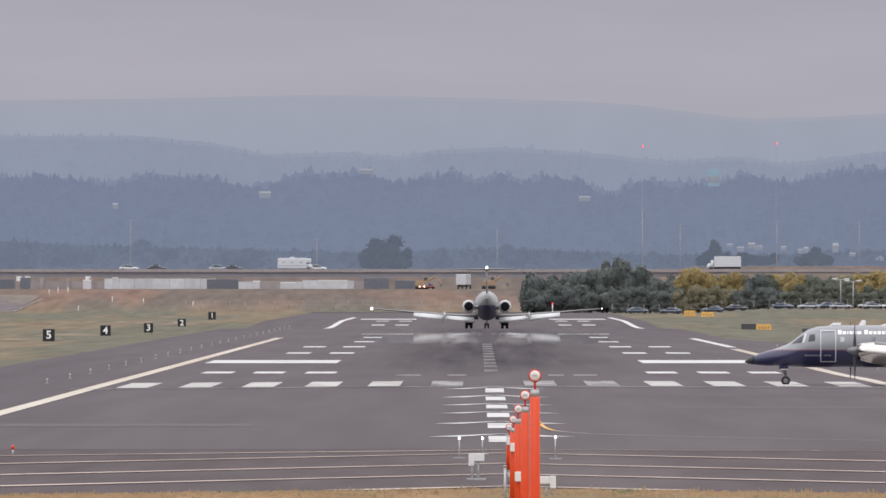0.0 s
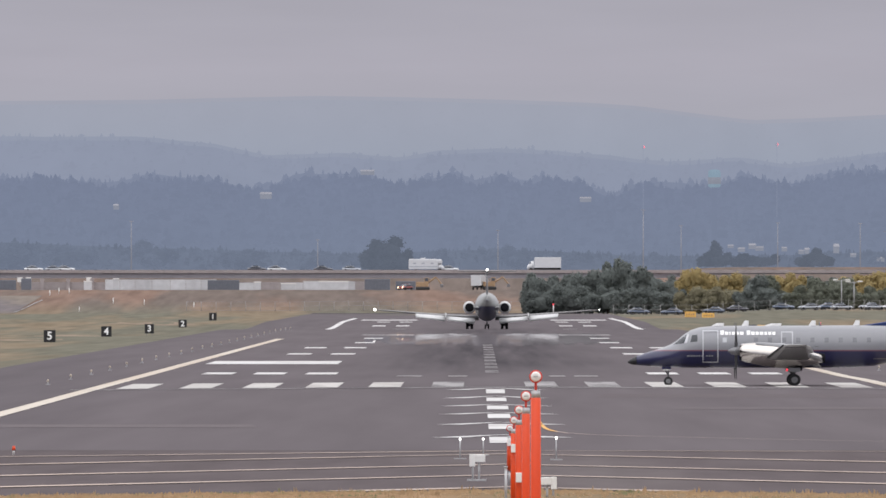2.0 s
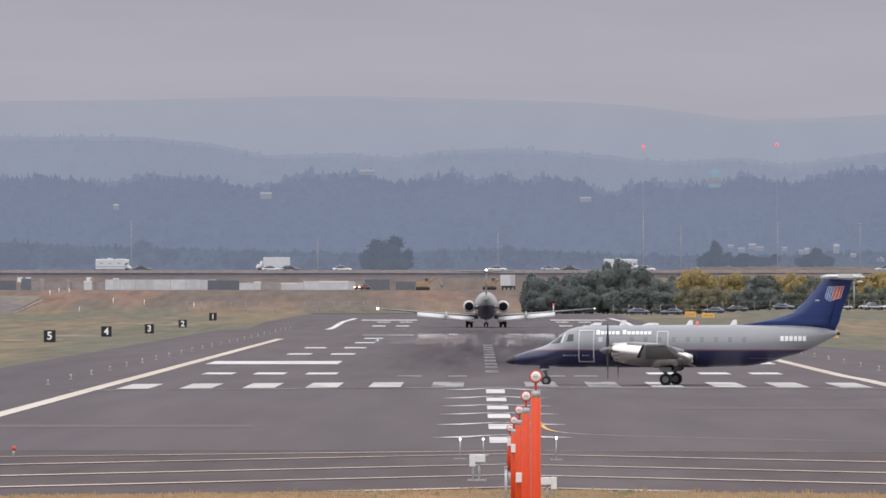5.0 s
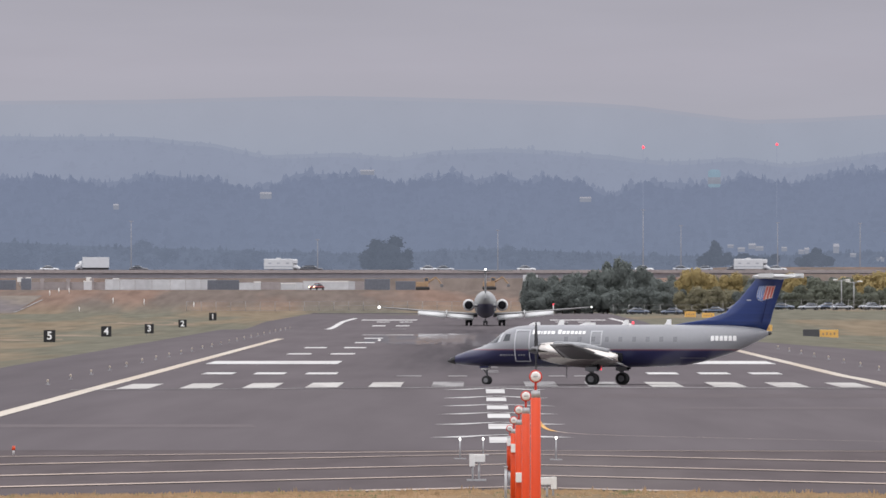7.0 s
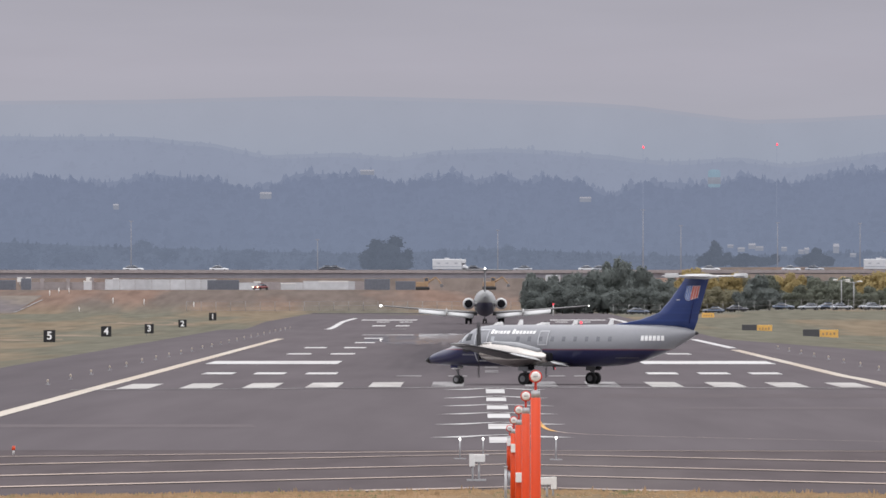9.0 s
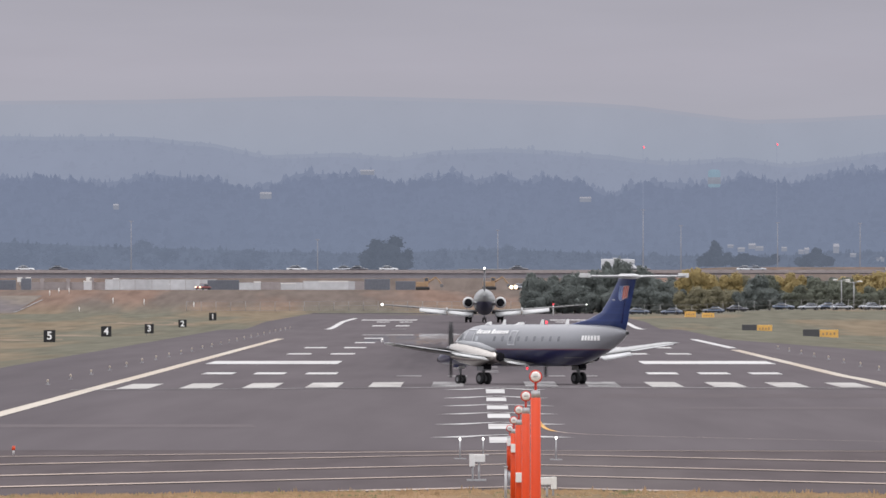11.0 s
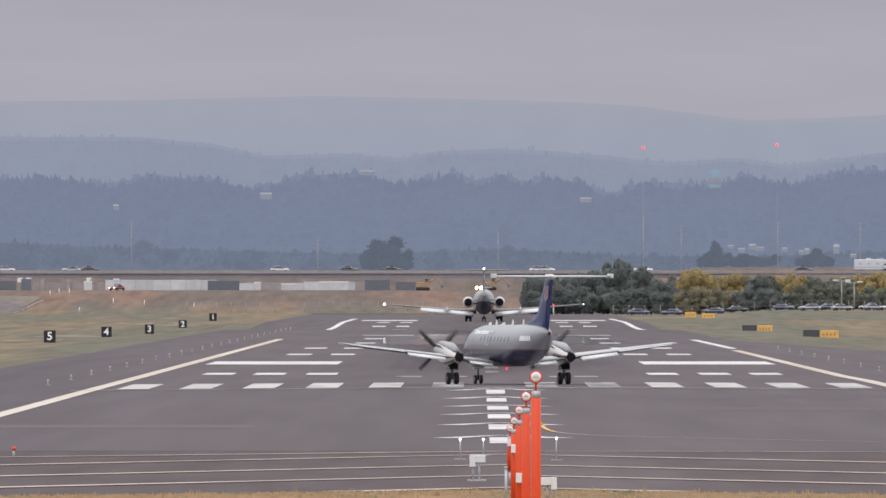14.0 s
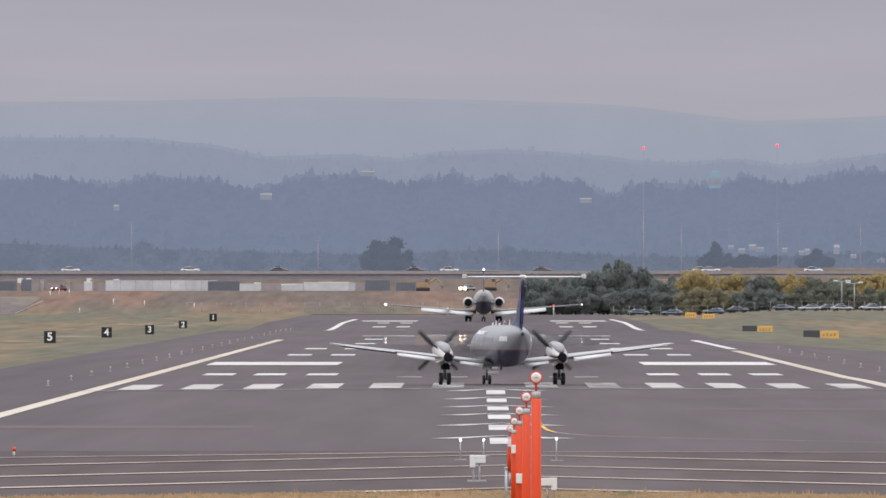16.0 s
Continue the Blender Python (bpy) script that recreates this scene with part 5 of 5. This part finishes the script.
# (vehicle, bearing at a moment, that moment, bearing change per second)
TRAFFIC = [
    (box_truck("white box truck driving along the far road"), 1280, 0.0, -160),
    (motorhome("white motorhome driving along the far road"), 525, 0.0, 115),
    (motorhome("large white camper van on the far road"), 425, 6.5, 149),
    (car(VEHICLE_WHITE, "white car behind the motorhome on the road"), 563, 0.0, 116),
    (car(VEHICLE_WHITE, "white car driving along the far road"), 230, 0.0, 130),
    (car(VEHICLE_SILVER, "silver car driving along the far road"), 388, 0.0, 117),
    (car(VEHICLE_WHITE, "white pickup-sized car on the far road"), 35, 1.5, 163),
    (car(VEHICLE_WHITE, "white car driving along the far road"), 130, 2.5, 140),
    (car(VEHICLE_DARK, "dark car driving along the far road"), 280, 0.0, 146),
    (car(VEHICLE_WHITE, "white car driving along the far road"), 95, 8.0, 143),
    (car(VEHICLE_WHITE, "white car driving along the far road"), 238, 8.0, 150),
    (car(VEHICLE_SILVER, "silver car driving along the far road"), 787, 7.0, 138),
    (car(VEHICLE_WHITE, "white car driving along the far road"), 120, 11.5, 150),
    (car(VEHICLE_WHITE, "white car driving along the far road"), 600, 11.5, 146),
    (car(VEHICLE_WHITE, "white car driving along the far road"), 92, 14.5, 163),
    (car(VEHICLE_WHITE, "white car driving along the far road"), 43, 15.5, 164),
    (car(VEHICLE_DARK, "dark car driving along the far road"), 190, 11.5, 171),
    (car(VEHICLE_DARK, "dark car ahead of the camper van on the road"), 105, 4.0, 147),
    (car(VEHICLE_DARK, "dark car driving along the far road"), 330, 7.5, 168),
    (car(VEHICLE_DARK, "dark car driving along the far road"), 160, 14.0, 167),
    (car(VEHICLE_SILVER, "silver car driving along the far road"), 525, 11.5, -160),
    (car(VEHICLE_DARK, "dark car driving along the far road"), 545, 6.5, 20),
]
RED_CAR = car(VEHICLE_RED, "red car with lit headlights on the earth track", LAMP_WARM, 0.15)
LIT_CAR = car(VEHICLE_SILVER, "silver car with bright headlights on the earth track", LAMP_WARM)
SITE_TRUCK = box_truck("white box truck creeping along below the road")


def parked_cars():
    rng = random.Random(5)
    paints = (VEHICLE_WHITE, VEHICLE_SILVER, VEHICLE_DARK, VEHICLE_BLUE, VEHICLE_RED, VEHICLE_WHITE, VEHICLE_SILVER)
    labels = ("white parked car at the field's edge", "silver parked car at the field's edge", "dark parked car at the field's edge", "blue parked car at the field's edge", "red parked car at the field's edge")
    made = {}
    for row, (d, u0, u1, step) in enumerate(((3690, 1432, 1600, 40), (3735, 1130, 1600, 52))):
        u = u0
        while u < u1:
            k = rng.choice((0, 1, 0, 0, 1)) if row == 0 else rng.choice((2, 3, 2, 1))
            x = d * (u - 846) / LENS
            m = pose(x, d, land(x, d), 0, 0, rng.choice((0, 180)) + rng.uniform(-25, 25))
            if k % 5 not in made:
                made[k % 5] = car(paints[k % 5], labels[k % 5])
                tagged(made[k % 5], group="parked cars")
                made[k % 5].matrix_basis = m
            else:
                copy_thing(made[k % 5], m)
            u += step * rng.uniform(0.8, 1.6)
    for u, top in ((1489, 497), (1511, 500)):
        d = 3690
        p = sight(u, top, d)
        g = land(p.x, d)
        t = thing("car_park_lamp", "tall grey lamp post with paired heads over parked cars", "lamp post", "car park lamps", m=pose(p.x, d, g))
        rodded("pole", (0, 0, 0), (0, 0, p.z - g), 0.10, GALV, t)
        for q in (-1, 1):
            rodded("arm", (0, 0, p.z - g), (q * 1.2, 0, p.z - g + 0.15 * q), 0.06, GALV, t)
            boxed("head", q * 1.2 - 0.5, q * 1.2 + 0.5, -0.2, 0.2, p.z - g + 0.05, p.z - g + 0.3, WHITE_BOX, t, "", 0.05)


parked_cars()


# ---- trees ----
def crown_mesh(name, rng, n, shape, leaf):
    """A crown 1 high and 1 wide on z = 0: uneven lobes under many small leaf clumps that face outwards."""
    verts, faces = [], []
    if shape == "cone":
        lobes = [(rng.uniform(-0.04, 0.04), rng.uniform(-0.04, 0.04), 0.10 + 0.095 * i, 0.30 * (1 - i / 10.5) + 0.015) for i in range(9)]
    else:
        lobes = [(0, 0, 0.42, 0.33)]
        for i in range(16):
            a, z = rng.uniform(0, 2 * math.pi), rng.uniform(0.14, 0.80)
            r = 0.34 * math.sqrt(max(0.05, 1 - ((z - 0.45) / 0.5) ** 2)) * rng.uniform(0.7, 1.05)
            lobes.append((r * math.cos(a), r * math.sin(a), z, rng.uniform(0.11, 0.19)))
    for lx, ly, lz, lr in lobes:
        bm = bmesh.new()
        bmesh.ops.create_icosphere(bm, subdivisions=2, radius=1.0)
        i0 = len(verts)
        for v in bm.verts:
            c = v.co * lr * (0.90 + 0.35 * noise.noise(v.co * 2.1 + Vector((lx, ly, lz)) * 9))
            verts.append(Vector((lx, ly, max(0.01, lz + c.z))) + Vector((c.x, c.y, 0)))
        faces += [tuple(i0 + v.index for v in f.verts) for f in bm.faces]
        bm.free()
    for _ in range(n):
        lx, ly, lz, lr = rng.choice(lobes)
        d = Vector((rng.gauss(0, 1), rng.gauss(0, 1), rng.gauss(0, 1))).normalized()
        c = Vector((lx, ly, lz)) + d * lr * rng.uniform(0.88, 1.28)
        if c.z < 0.02:
            continue
        face = (d + Vector((rng.gauss(0, 0.35), rng.gauss(0, 0.35), rng.gauss(0.2, 0.35)))).normalized()
        e = face.to_track_quat("Z", "Y").to_matrix() @ Euler((0, 0, rng.uniform(0, 6))).to_matrix()
        w = leaf * rng.uniform(0.5, 1.3)
        i = len(verts)
        verts += [c + e @ Vector(p) * w for p in ((-0.5, -0.1, 0), (0, -0.45, 0.12), (0.5, 0.05, 0), (0.05, 0.5, -0.1))]
        faces.append((i, i + 1, i + 2, i + 3))
    me = bpy.data.meshes.new(name)
    me.from_pydata([tuple(v) for v in verts], [], faces)
    return me


def crowns(rng, count, n, shape, leaf):
    return [crown_mesh("crown", rng, n, shape, leaf) for _ in range(count)]


CROWNS = {}


def tree(name, label, p, h, w, me, material, group=""):
    t = thing(name, label, "tree", group, m=pose(p.x, p.y, p.z))
    bm = rod(bmesh.new(), (0, 0, -0.3), (0.02 * h, 0, 0.55 * h), 0.035 * h * 0.6, 0.012 * h, 8)
    for a in range(4):
        b = Vector((math.cos(a * 1.7) * 0.2 * w, math.sin(a * 1.7) * 0.2 * w, 0.5 * h))
        rod(bm, (0, 0, (0.12 + 0.06 * a) * h), b, 0.010 * h, 0.004 * h, 6)
    part("trunk", bm, BARK if p.y < 4400 else material, t, "", True)
    key = (me.name, material.name)
    if key not in CROWNS:
        CROWNS[key] = me.copy()
        CROWNS[key].materials.clear()
        CROWNS[key].materials.append(material)
    c = new("crown", CROWNS[key])
    c.parent = t
    c.matrix_basis = Matrix.LocRotScale((0, 0, 0.02 * h), Euler((0, 0, p.x * 1.3)), (w, w, h * 0.98))
    return t


def hedge_trees():
    rng = random.Random(11)
    kinds = crowns(rng, 5, 3400, "round", 0.07)
    rows = []
    for u in range(942, 1600, 21):
        d = 3790 + rng.uniform(-12, 25)
        if u < 1170:
            top = 485 - 32 * math.exp(-((u - 1098) / 42.0) ** 2) + rng.uniform(-4, 4)
            mt, lb = LEAF_DARK, "dark green leafy tree in the hedge row"
        else:
            gold = (LEAF_GOLD, "tree turning autumn gold in the hedge row")
            olive = (LEAF_OLIVE, "olive green tree in the hedge row")
            green = (LEAF_MID, "green leafy tree in the hedge row")
            dark = (LEAF_DARK, "dark green leafy tree in the hedge row")
            for end, rise, kinds_here in ((1196, 484, (dark,)), (1245, 471, (gold,)), (1300, 481, (olive, gold)), (1322, 484, (olive,)), (1382, 486, (green, dark)), (1408, 480, (gold,)), (1490, 488, (green, dark)), (1700, 482, (gold, green, olive))):
                if u < end:
                    top = rise + rng.uniform(-3, 4)
                    mt, lb = kinds_here[u % len(kinds_here)]
                    break
        rows.append((u, d, top, mt, lb, rng.uniform(48, 66)))
    for u in range(950, 1600, 24):
        rows.append((u + rng.uniform(-6, 6), 3770 + rng.uniform(-8, 8), 508 + rng.uniform(-8, 8), LEAF_OLIVE if 1190 < u < 1310 else LEAF_DARK if u < 1400 else LEAF_MID, "low dark green bush in the hedge row", rng.uniform(40, 55)))
    for i, (u, d, top, mt, lb, wide) in enumerate(rows):
        k = d / LENS
        x = k * (u - 846)
        g = land(x, d)
        h = EYE.z + k * (505 - top) - g
        tree("hedge_tree", lb, Vector((x, d, g)), h, wide * k, kinds[i % 5], mt, "hedge row of trees")
    # the round trees beyond the road; their haze is painted emission
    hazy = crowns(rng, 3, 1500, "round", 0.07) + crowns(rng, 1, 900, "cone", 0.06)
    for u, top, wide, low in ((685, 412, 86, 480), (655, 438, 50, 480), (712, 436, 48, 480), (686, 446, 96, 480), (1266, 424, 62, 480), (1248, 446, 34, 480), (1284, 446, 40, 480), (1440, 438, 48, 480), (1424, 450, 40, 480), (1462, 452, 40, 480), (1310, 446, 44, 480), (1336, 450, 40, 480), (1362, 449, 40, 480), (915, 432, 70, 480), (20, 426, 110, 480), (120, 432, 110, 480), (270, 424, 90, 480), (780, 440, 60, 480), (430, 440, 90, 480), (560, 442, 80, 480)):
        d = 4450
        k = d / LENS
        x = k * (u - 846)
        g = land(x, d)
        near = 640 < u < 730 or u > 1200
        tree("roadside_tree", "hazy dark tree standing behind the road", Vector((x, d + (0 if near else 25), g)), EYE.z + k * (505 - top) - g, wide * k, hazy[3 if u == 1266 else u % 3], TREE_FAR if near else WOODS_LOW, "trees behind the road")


hedge_trees()


def interp(pts, u):
    for (a, b), (c, d) in zip(pts, pts[1:]):
        if a <= u <= c:
            return b + (d - b) * (u - a) / (c - a)
    return pts[0][1] if u < pts[0][0] else pts[-1][1]


def wood(name, label, d, crest, material, rng, tall, step, depth=30.0):
    """A wooded rise: a solid slope and a crest of ragged conifers in one mesh."""
    verts, faces = [], []
    k = d / LENS
    us = list(range(-900, 2500, 20))
    for u in us:
        x = k * (u - 846)
        z = EYE.z + k * (505 - interp(crest, u))
        wob = 0.15 * tall * k * noise.noise((u * 0.02, d, 0))
        verts += [(x, d - depth, 3.0), (x, d - depth * 0.4, 3 + (z - 3) * 0.62), (x, d, z - tall * k * 0.45 + wob), (x, d + depth, z - tall * k * 0.6), (x, d + depth, 3.0)]
    for i in range(len(us) - 1):
        for j in range(4):
            a = i * 5 + j
            faces.append((a, a + 5, a + 6, a + 1))
    u = -300.0
    while u < 1900 and tall:
        f = rng.random() ** 2
        top = interp(crest, u) + rng.gauss(0, tall * 0.16)
        drop = f * (470 - top) * 0.8
        h = tall * rng.uniform(0.7, 1.25)
        w = h * rng.choice((rng.uniform(0.35, 0.55), rng.uniform(0.35, 0.6), rng.uniform(0.8, 1.2)))
        blunt = rng.random() < 0.4
        y = d - depth * (0.95 * f) - 1.0
        x = k * (u - 846)
        z1 = EYE.z + k * (505 - (top + drop))
        for lay in range(4):
            a0 = lay / 4.0
            zt, zb = z1 - h * k * max(0, a0 - 0.08), z1 - h * k * (a0 + 0.32)
            rr = w * k * ((0.55 + 0.3 * math.sin(3.0 * a0)) if blunt else (0.25 + 0.75 * a0)) * rng.uniform(0.8, 1.15)
            i0 = len(verts)
            verts.append((x, y, zt))
            for q in range(5):
                an = q * 1.257 + lay
                verts.append((x + rr * math.cos(an) * rng.uniform(0.7, 1.1), y + rr * math.sin(an), zb + rr * rng.uniform(-0.3, 0.2)))
            for q in range(5):
                faces.append((i0, i0 + 1 + q, i0 + 1 + (q + 1) % 5))
        u += step * rng.uniform(0.3, 1.5)
    tagged(mesh(name, verts, faces, material), label, "hills", kind="structure")


HILL_CREST = [(-900, 196), (0, 184), (250, 182), (420, 178), (560, 175), (700, 177), (900, 182), (1040, 187), (1130, 193), (1230, 206), (1330, 218), (1450, 214), (1568, 208), (2400, 194)]
CREST = [(-900, 312), (0, 314), (90, 308), (150, 320), (210, 324), (260, 312), (330, 310), (400, 316), (440, 330), (480, 326), (530, 310), (650, 304), (690, 318), (740, 318), (800, 304), (840, 322), (890, 308), (930, 322), (960, 310), (1020, 314), (1080, 342), (1130, 322), (1200, 326), (1260, 326), (1320, 304), (1360, 314), (1410, 324), (1480, 304), (1568, 300), (2400, 300)]
VALLEY = [(-900, 430), (0, 424), (200, 432), (400, 438), (600, 444), (900, 436), (1100, 446), (1300, 450), (1568, 440), (2400, 440)]
RIDGE_CREST = [(-900, 235), (0, 243), (240, 243), (380, 256), (470, 276), (600, 272), (700, 280), (780, 268), (880, 264), (980, 268), (1090, 278), (1180, 288), (1300, 280), (1400, 292), (1480, 282), (1568, 270), (2400, 250)]


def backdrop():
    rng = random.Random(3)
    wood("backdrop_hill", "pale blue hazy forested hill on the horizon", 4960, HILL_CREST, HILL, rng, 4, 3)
    # Extra paler layers behind the hill imitate haze softening its rim.
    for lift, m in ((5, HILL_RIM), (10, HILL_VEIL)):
        wood("backdrop_hill_rim", "paler added rim of the far hill, haze painted in", 4960 + 6 * lift, [(a, b - lift) for a, b in HILL_CREST], m, rng, 0, 3)
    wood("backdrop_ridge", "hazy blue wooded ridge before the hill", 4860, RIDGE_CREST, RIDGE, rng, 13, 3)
    # Paler copies of both crests, added to imitate haze along their edges.
    wood("backdrop_ridge_back", "paler added edge of the wooded ridge, haze painted in", 4880, [(a, b - 7) for a, b in RIDGE_CREST], RIDGE_BACK, rng, 13, 3)
    wood("backdrop_woods_back", "paler added edge of the conifer woods, haze painted in", 4770, [(a, b - 7 + 5 * math.sin(a * 0.02)) for a, b in CREST], WOODS_BACK, rng, 20, 1.8, 30)
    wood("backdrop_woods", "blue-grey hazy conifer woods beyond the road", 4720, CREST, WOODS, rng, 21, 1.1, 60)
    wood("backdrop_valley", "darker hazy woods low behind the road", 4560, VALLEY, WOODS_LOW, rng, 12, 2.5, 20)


backdrop()


def far_things():
    # Poles, tank and houses carry the same painted haze emission.
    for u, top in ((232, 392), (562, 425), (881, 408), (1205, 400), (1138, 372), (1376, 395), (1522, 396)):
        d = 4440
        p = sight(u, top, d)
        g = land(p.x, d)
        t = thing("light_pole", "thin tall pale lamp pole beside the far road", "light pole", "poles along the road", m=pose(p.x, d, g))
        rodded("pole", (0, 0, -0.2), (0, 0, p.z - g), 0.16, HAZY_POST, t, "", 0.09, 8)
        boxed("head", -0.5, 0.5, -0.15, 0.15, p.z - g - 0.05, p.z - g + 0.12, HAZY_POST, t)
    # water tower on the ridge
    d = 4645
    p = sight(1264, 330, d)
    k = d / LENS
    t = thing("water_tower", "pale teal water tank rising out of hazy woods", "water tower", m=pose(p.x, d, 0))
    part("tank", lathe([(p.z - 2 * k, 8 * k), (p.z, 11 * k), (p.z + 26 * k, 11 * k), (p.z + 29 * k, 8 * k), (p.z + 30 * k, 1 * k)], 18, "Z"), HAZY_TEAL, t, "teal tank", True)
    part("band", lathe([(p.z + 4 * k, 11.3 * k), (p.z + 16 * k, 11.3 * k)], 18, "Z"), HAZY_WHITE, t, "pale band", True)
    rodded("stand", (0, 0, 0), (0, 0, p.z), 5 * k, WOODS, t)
    # masts with red lamps
    for u, v in ((1374.5, 256), (1138, 261)):
        d = 4690
        p = sight(u, v, d)
        t = thing("radio_mast", "thin mast with a lit red obstruction lamp", "mast", "radio masts", m=pose(p.x, d, 0))
        # Mast and lamp back share the ridge's painted haze emission.
        rodded("mast", (0, 0, 0), (0, 0, p.z), 0.05, RIDGE, t, n=6)
        lamp = half_lamp("lamp", 0.36, 0.36, t, RIDGE_BACK)
        lamp.matrix_basis = pose(0, 0, p.z)
        BEACONS.append((lamp, 1.83, 1.32, 0.0))
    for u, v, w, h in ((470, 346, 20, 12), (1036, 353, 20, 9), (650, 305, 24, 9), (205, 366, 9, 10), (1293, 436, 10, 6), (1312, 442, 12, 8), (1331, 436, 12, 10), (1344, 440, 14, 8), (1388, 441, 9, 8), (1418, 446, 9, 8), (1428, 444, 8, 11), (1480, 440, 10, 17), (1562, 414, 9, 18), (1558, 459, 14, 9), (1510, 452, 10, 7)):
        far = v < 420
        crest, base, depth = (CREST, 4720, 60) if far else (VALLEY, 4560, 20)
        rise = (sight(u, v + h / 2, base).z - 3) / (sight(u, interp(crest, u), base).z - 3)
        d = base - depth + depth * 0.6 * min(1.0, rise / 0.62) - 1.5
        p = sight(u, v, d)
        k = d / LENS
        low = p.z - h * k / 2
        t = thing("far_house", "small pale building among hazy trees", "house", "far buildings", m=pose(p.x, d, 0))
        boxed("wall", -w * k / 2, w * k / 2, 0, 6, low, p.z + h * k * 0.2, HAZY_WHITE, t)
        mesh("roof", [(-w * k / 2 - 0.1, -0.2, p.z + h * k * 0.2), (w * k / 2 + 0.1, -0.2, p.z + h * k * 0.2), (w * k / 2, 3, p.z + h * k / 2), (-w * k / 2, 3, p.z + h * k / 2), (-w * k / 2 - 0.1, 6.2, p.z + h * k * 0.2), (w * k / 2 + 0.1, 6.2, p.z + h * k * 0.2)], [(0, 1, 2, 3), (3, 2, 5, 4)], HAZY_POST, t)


far_things()


# ---- everything that moves ----
def plane_pose(px, y, heading):
    """Main gear at that bearing and distance; heading 0 crosses the runway, 90 points down it."""
    x = y * (px - 846.0) / LENS
    return pose(x, y, crown(x, y), 0, 0, 180 - heading)


TAXI_ROWS = [(0, 1613, 1057, -1), (0.5, 1555, 1057, -1), (1, 1501, 1057, -0.5), (1.5, 1450, 1057, 0), (2, 1404, 1057, 0), (2.5, 1361, 1057, 0.5), (3, 1322, 1057, 1),
             (3.5, 1285, 1057, 1.5), (4, 1250, 1057.1, 2.5), (5, 1187, 1057.3, 5.5), (6.5, 1100, 1057.8, 12), (7, 1075, 1058.0, 15.5), (7.5, 1051.5, 1058.3, 19.7), (8, 1029, 1058.7, 24.5),
             (8.5, 1009.5, 1059.1, 30), (9, 990.5, 1059.5, 35.8), (10, 961, 1060.6, 46.5), (11.5, 931, 1062.2, 59.8), (12, 922, 1062.7, 64.3), (12.5, 916, 1063.1, 68), (13, 909.5, 1063.6, 71.5),
             (14, 899, 1064.5, 76), (14.5, 895, 1065.0, 78), (15, 892.5, 1065.5, 79.8), (16, 887.5, 1066.5, 83)]


def jet_pose(t):
    y = 2604 + 34.0 * t - 0.36 * t * t
    return pose(MID + 0.40 - 0.03 * t, y, level(y) + 0.01, 0, 0, 90)


def motions():
    walk(PLANE, [(t, plane_pose(u, y, h)) for t, u, y, h in TAXI_ROWS])
    walk(JET, [(0.5 * i, jet_pose(0.5 * i)) for i in range(33)])
    for prop in PROPS:
        home = prop.matrix_basis.copy()
        walk(prop, [(i / 30.0, home @ pose(0, 0, 0, 72.0 * i + 45 * smooth(12.0, 12.6, i / 30.0), 0, 0)) for i in range(481)])
    def heading(t):
        j = max(i for i in range(len(TAXI_ROWS) - 1) if TAXI_ROWS[i][0] <= t + 1e-6)
        a, b = TAXI_ROWS[j], TAXI_ROWS[j + 1]
        return 180 - (a[3] + (b[3] - a[3]) * (t - a[0]) / (b[0] - a[0]))

    # turning lamps; those on the airliner turn against its own yaw
    for lamp, period, when, carried in BEACONS:
        home = lamp.matrix_basis.copy()
        walk(lamp, [(0.1 * i, home @ pose(0, 0, 0, 0, 0, 360.0 * (0.1 * i - when) / period - carried * heading(0.1 * i))) for i in range(161)])
    # wheels turn with the way gone
    ts = [0.1 * i for i in range(161)]
    gone, last, way = 0.0, None, []
    for t in ts:
        j = max(i for i in range(len(TAXI_ROWS) - 1) if TAXI_ROWS[i][0] <= t + 1e-6)
        a, b = TAXI_ROWS[j], TAXI_ROWS[j + 1]
        f = (t - a[0]) / (b[0] - a[0])
        p = Vector(((a[1] + (b[1] - a[1]) * f) * 1060 / LENS, a[2] + (b[2] - a[2]) * f))
        gone += (p - last).length if last else 0.0
        last = p
        way.append(gone)
    for w, r, x, y in WHEELS:
        walk(w, [(t, pose(x, y, r, 0, math.degrees(g / r), 0)) for t, g in zip(ts, way)])
    for v, u, t0, speed in TRAFFIC:
        turn = 0 if speed > 0 else 180
        lane = ROAD_Y - 4 if speed > 0 else ROAD_Y + 3
        walk(v, [(t, pose(road_x(u + speed * (t - t0)), lane, ROAD_Z, 0, 0, turn)) for t in (0, 8, 16)])
    d = 4235.0
    for v, rows in ((RED_CAR, ((0, 757), (1.5, 727), (3.5, 684), (6.5, 583), (9, 461), (11.5, 334), (16, 104))), (LIT_CAR, ((0, 1116), (6, 1016), (11.5, 906), (13, 872), (14.5, 849), (16, 827)))):
        walk(v, [(t, pose(d * (u - 846) / LENS, d, land(d * (u - 846) / LENS, d), 0, 0, 238)) for t, u in rows])
    d = 4292.0
    walk(SITE_TRUCK, [(t, pose(d * (u - 846) / LENS, d, land(d * (u - 846) / LENS, d), 0, 0, 80)) for t, u in ((0, 823), (2.5, 855), (6.5, 930), (10, 1000), (16, 1120))])


motions()
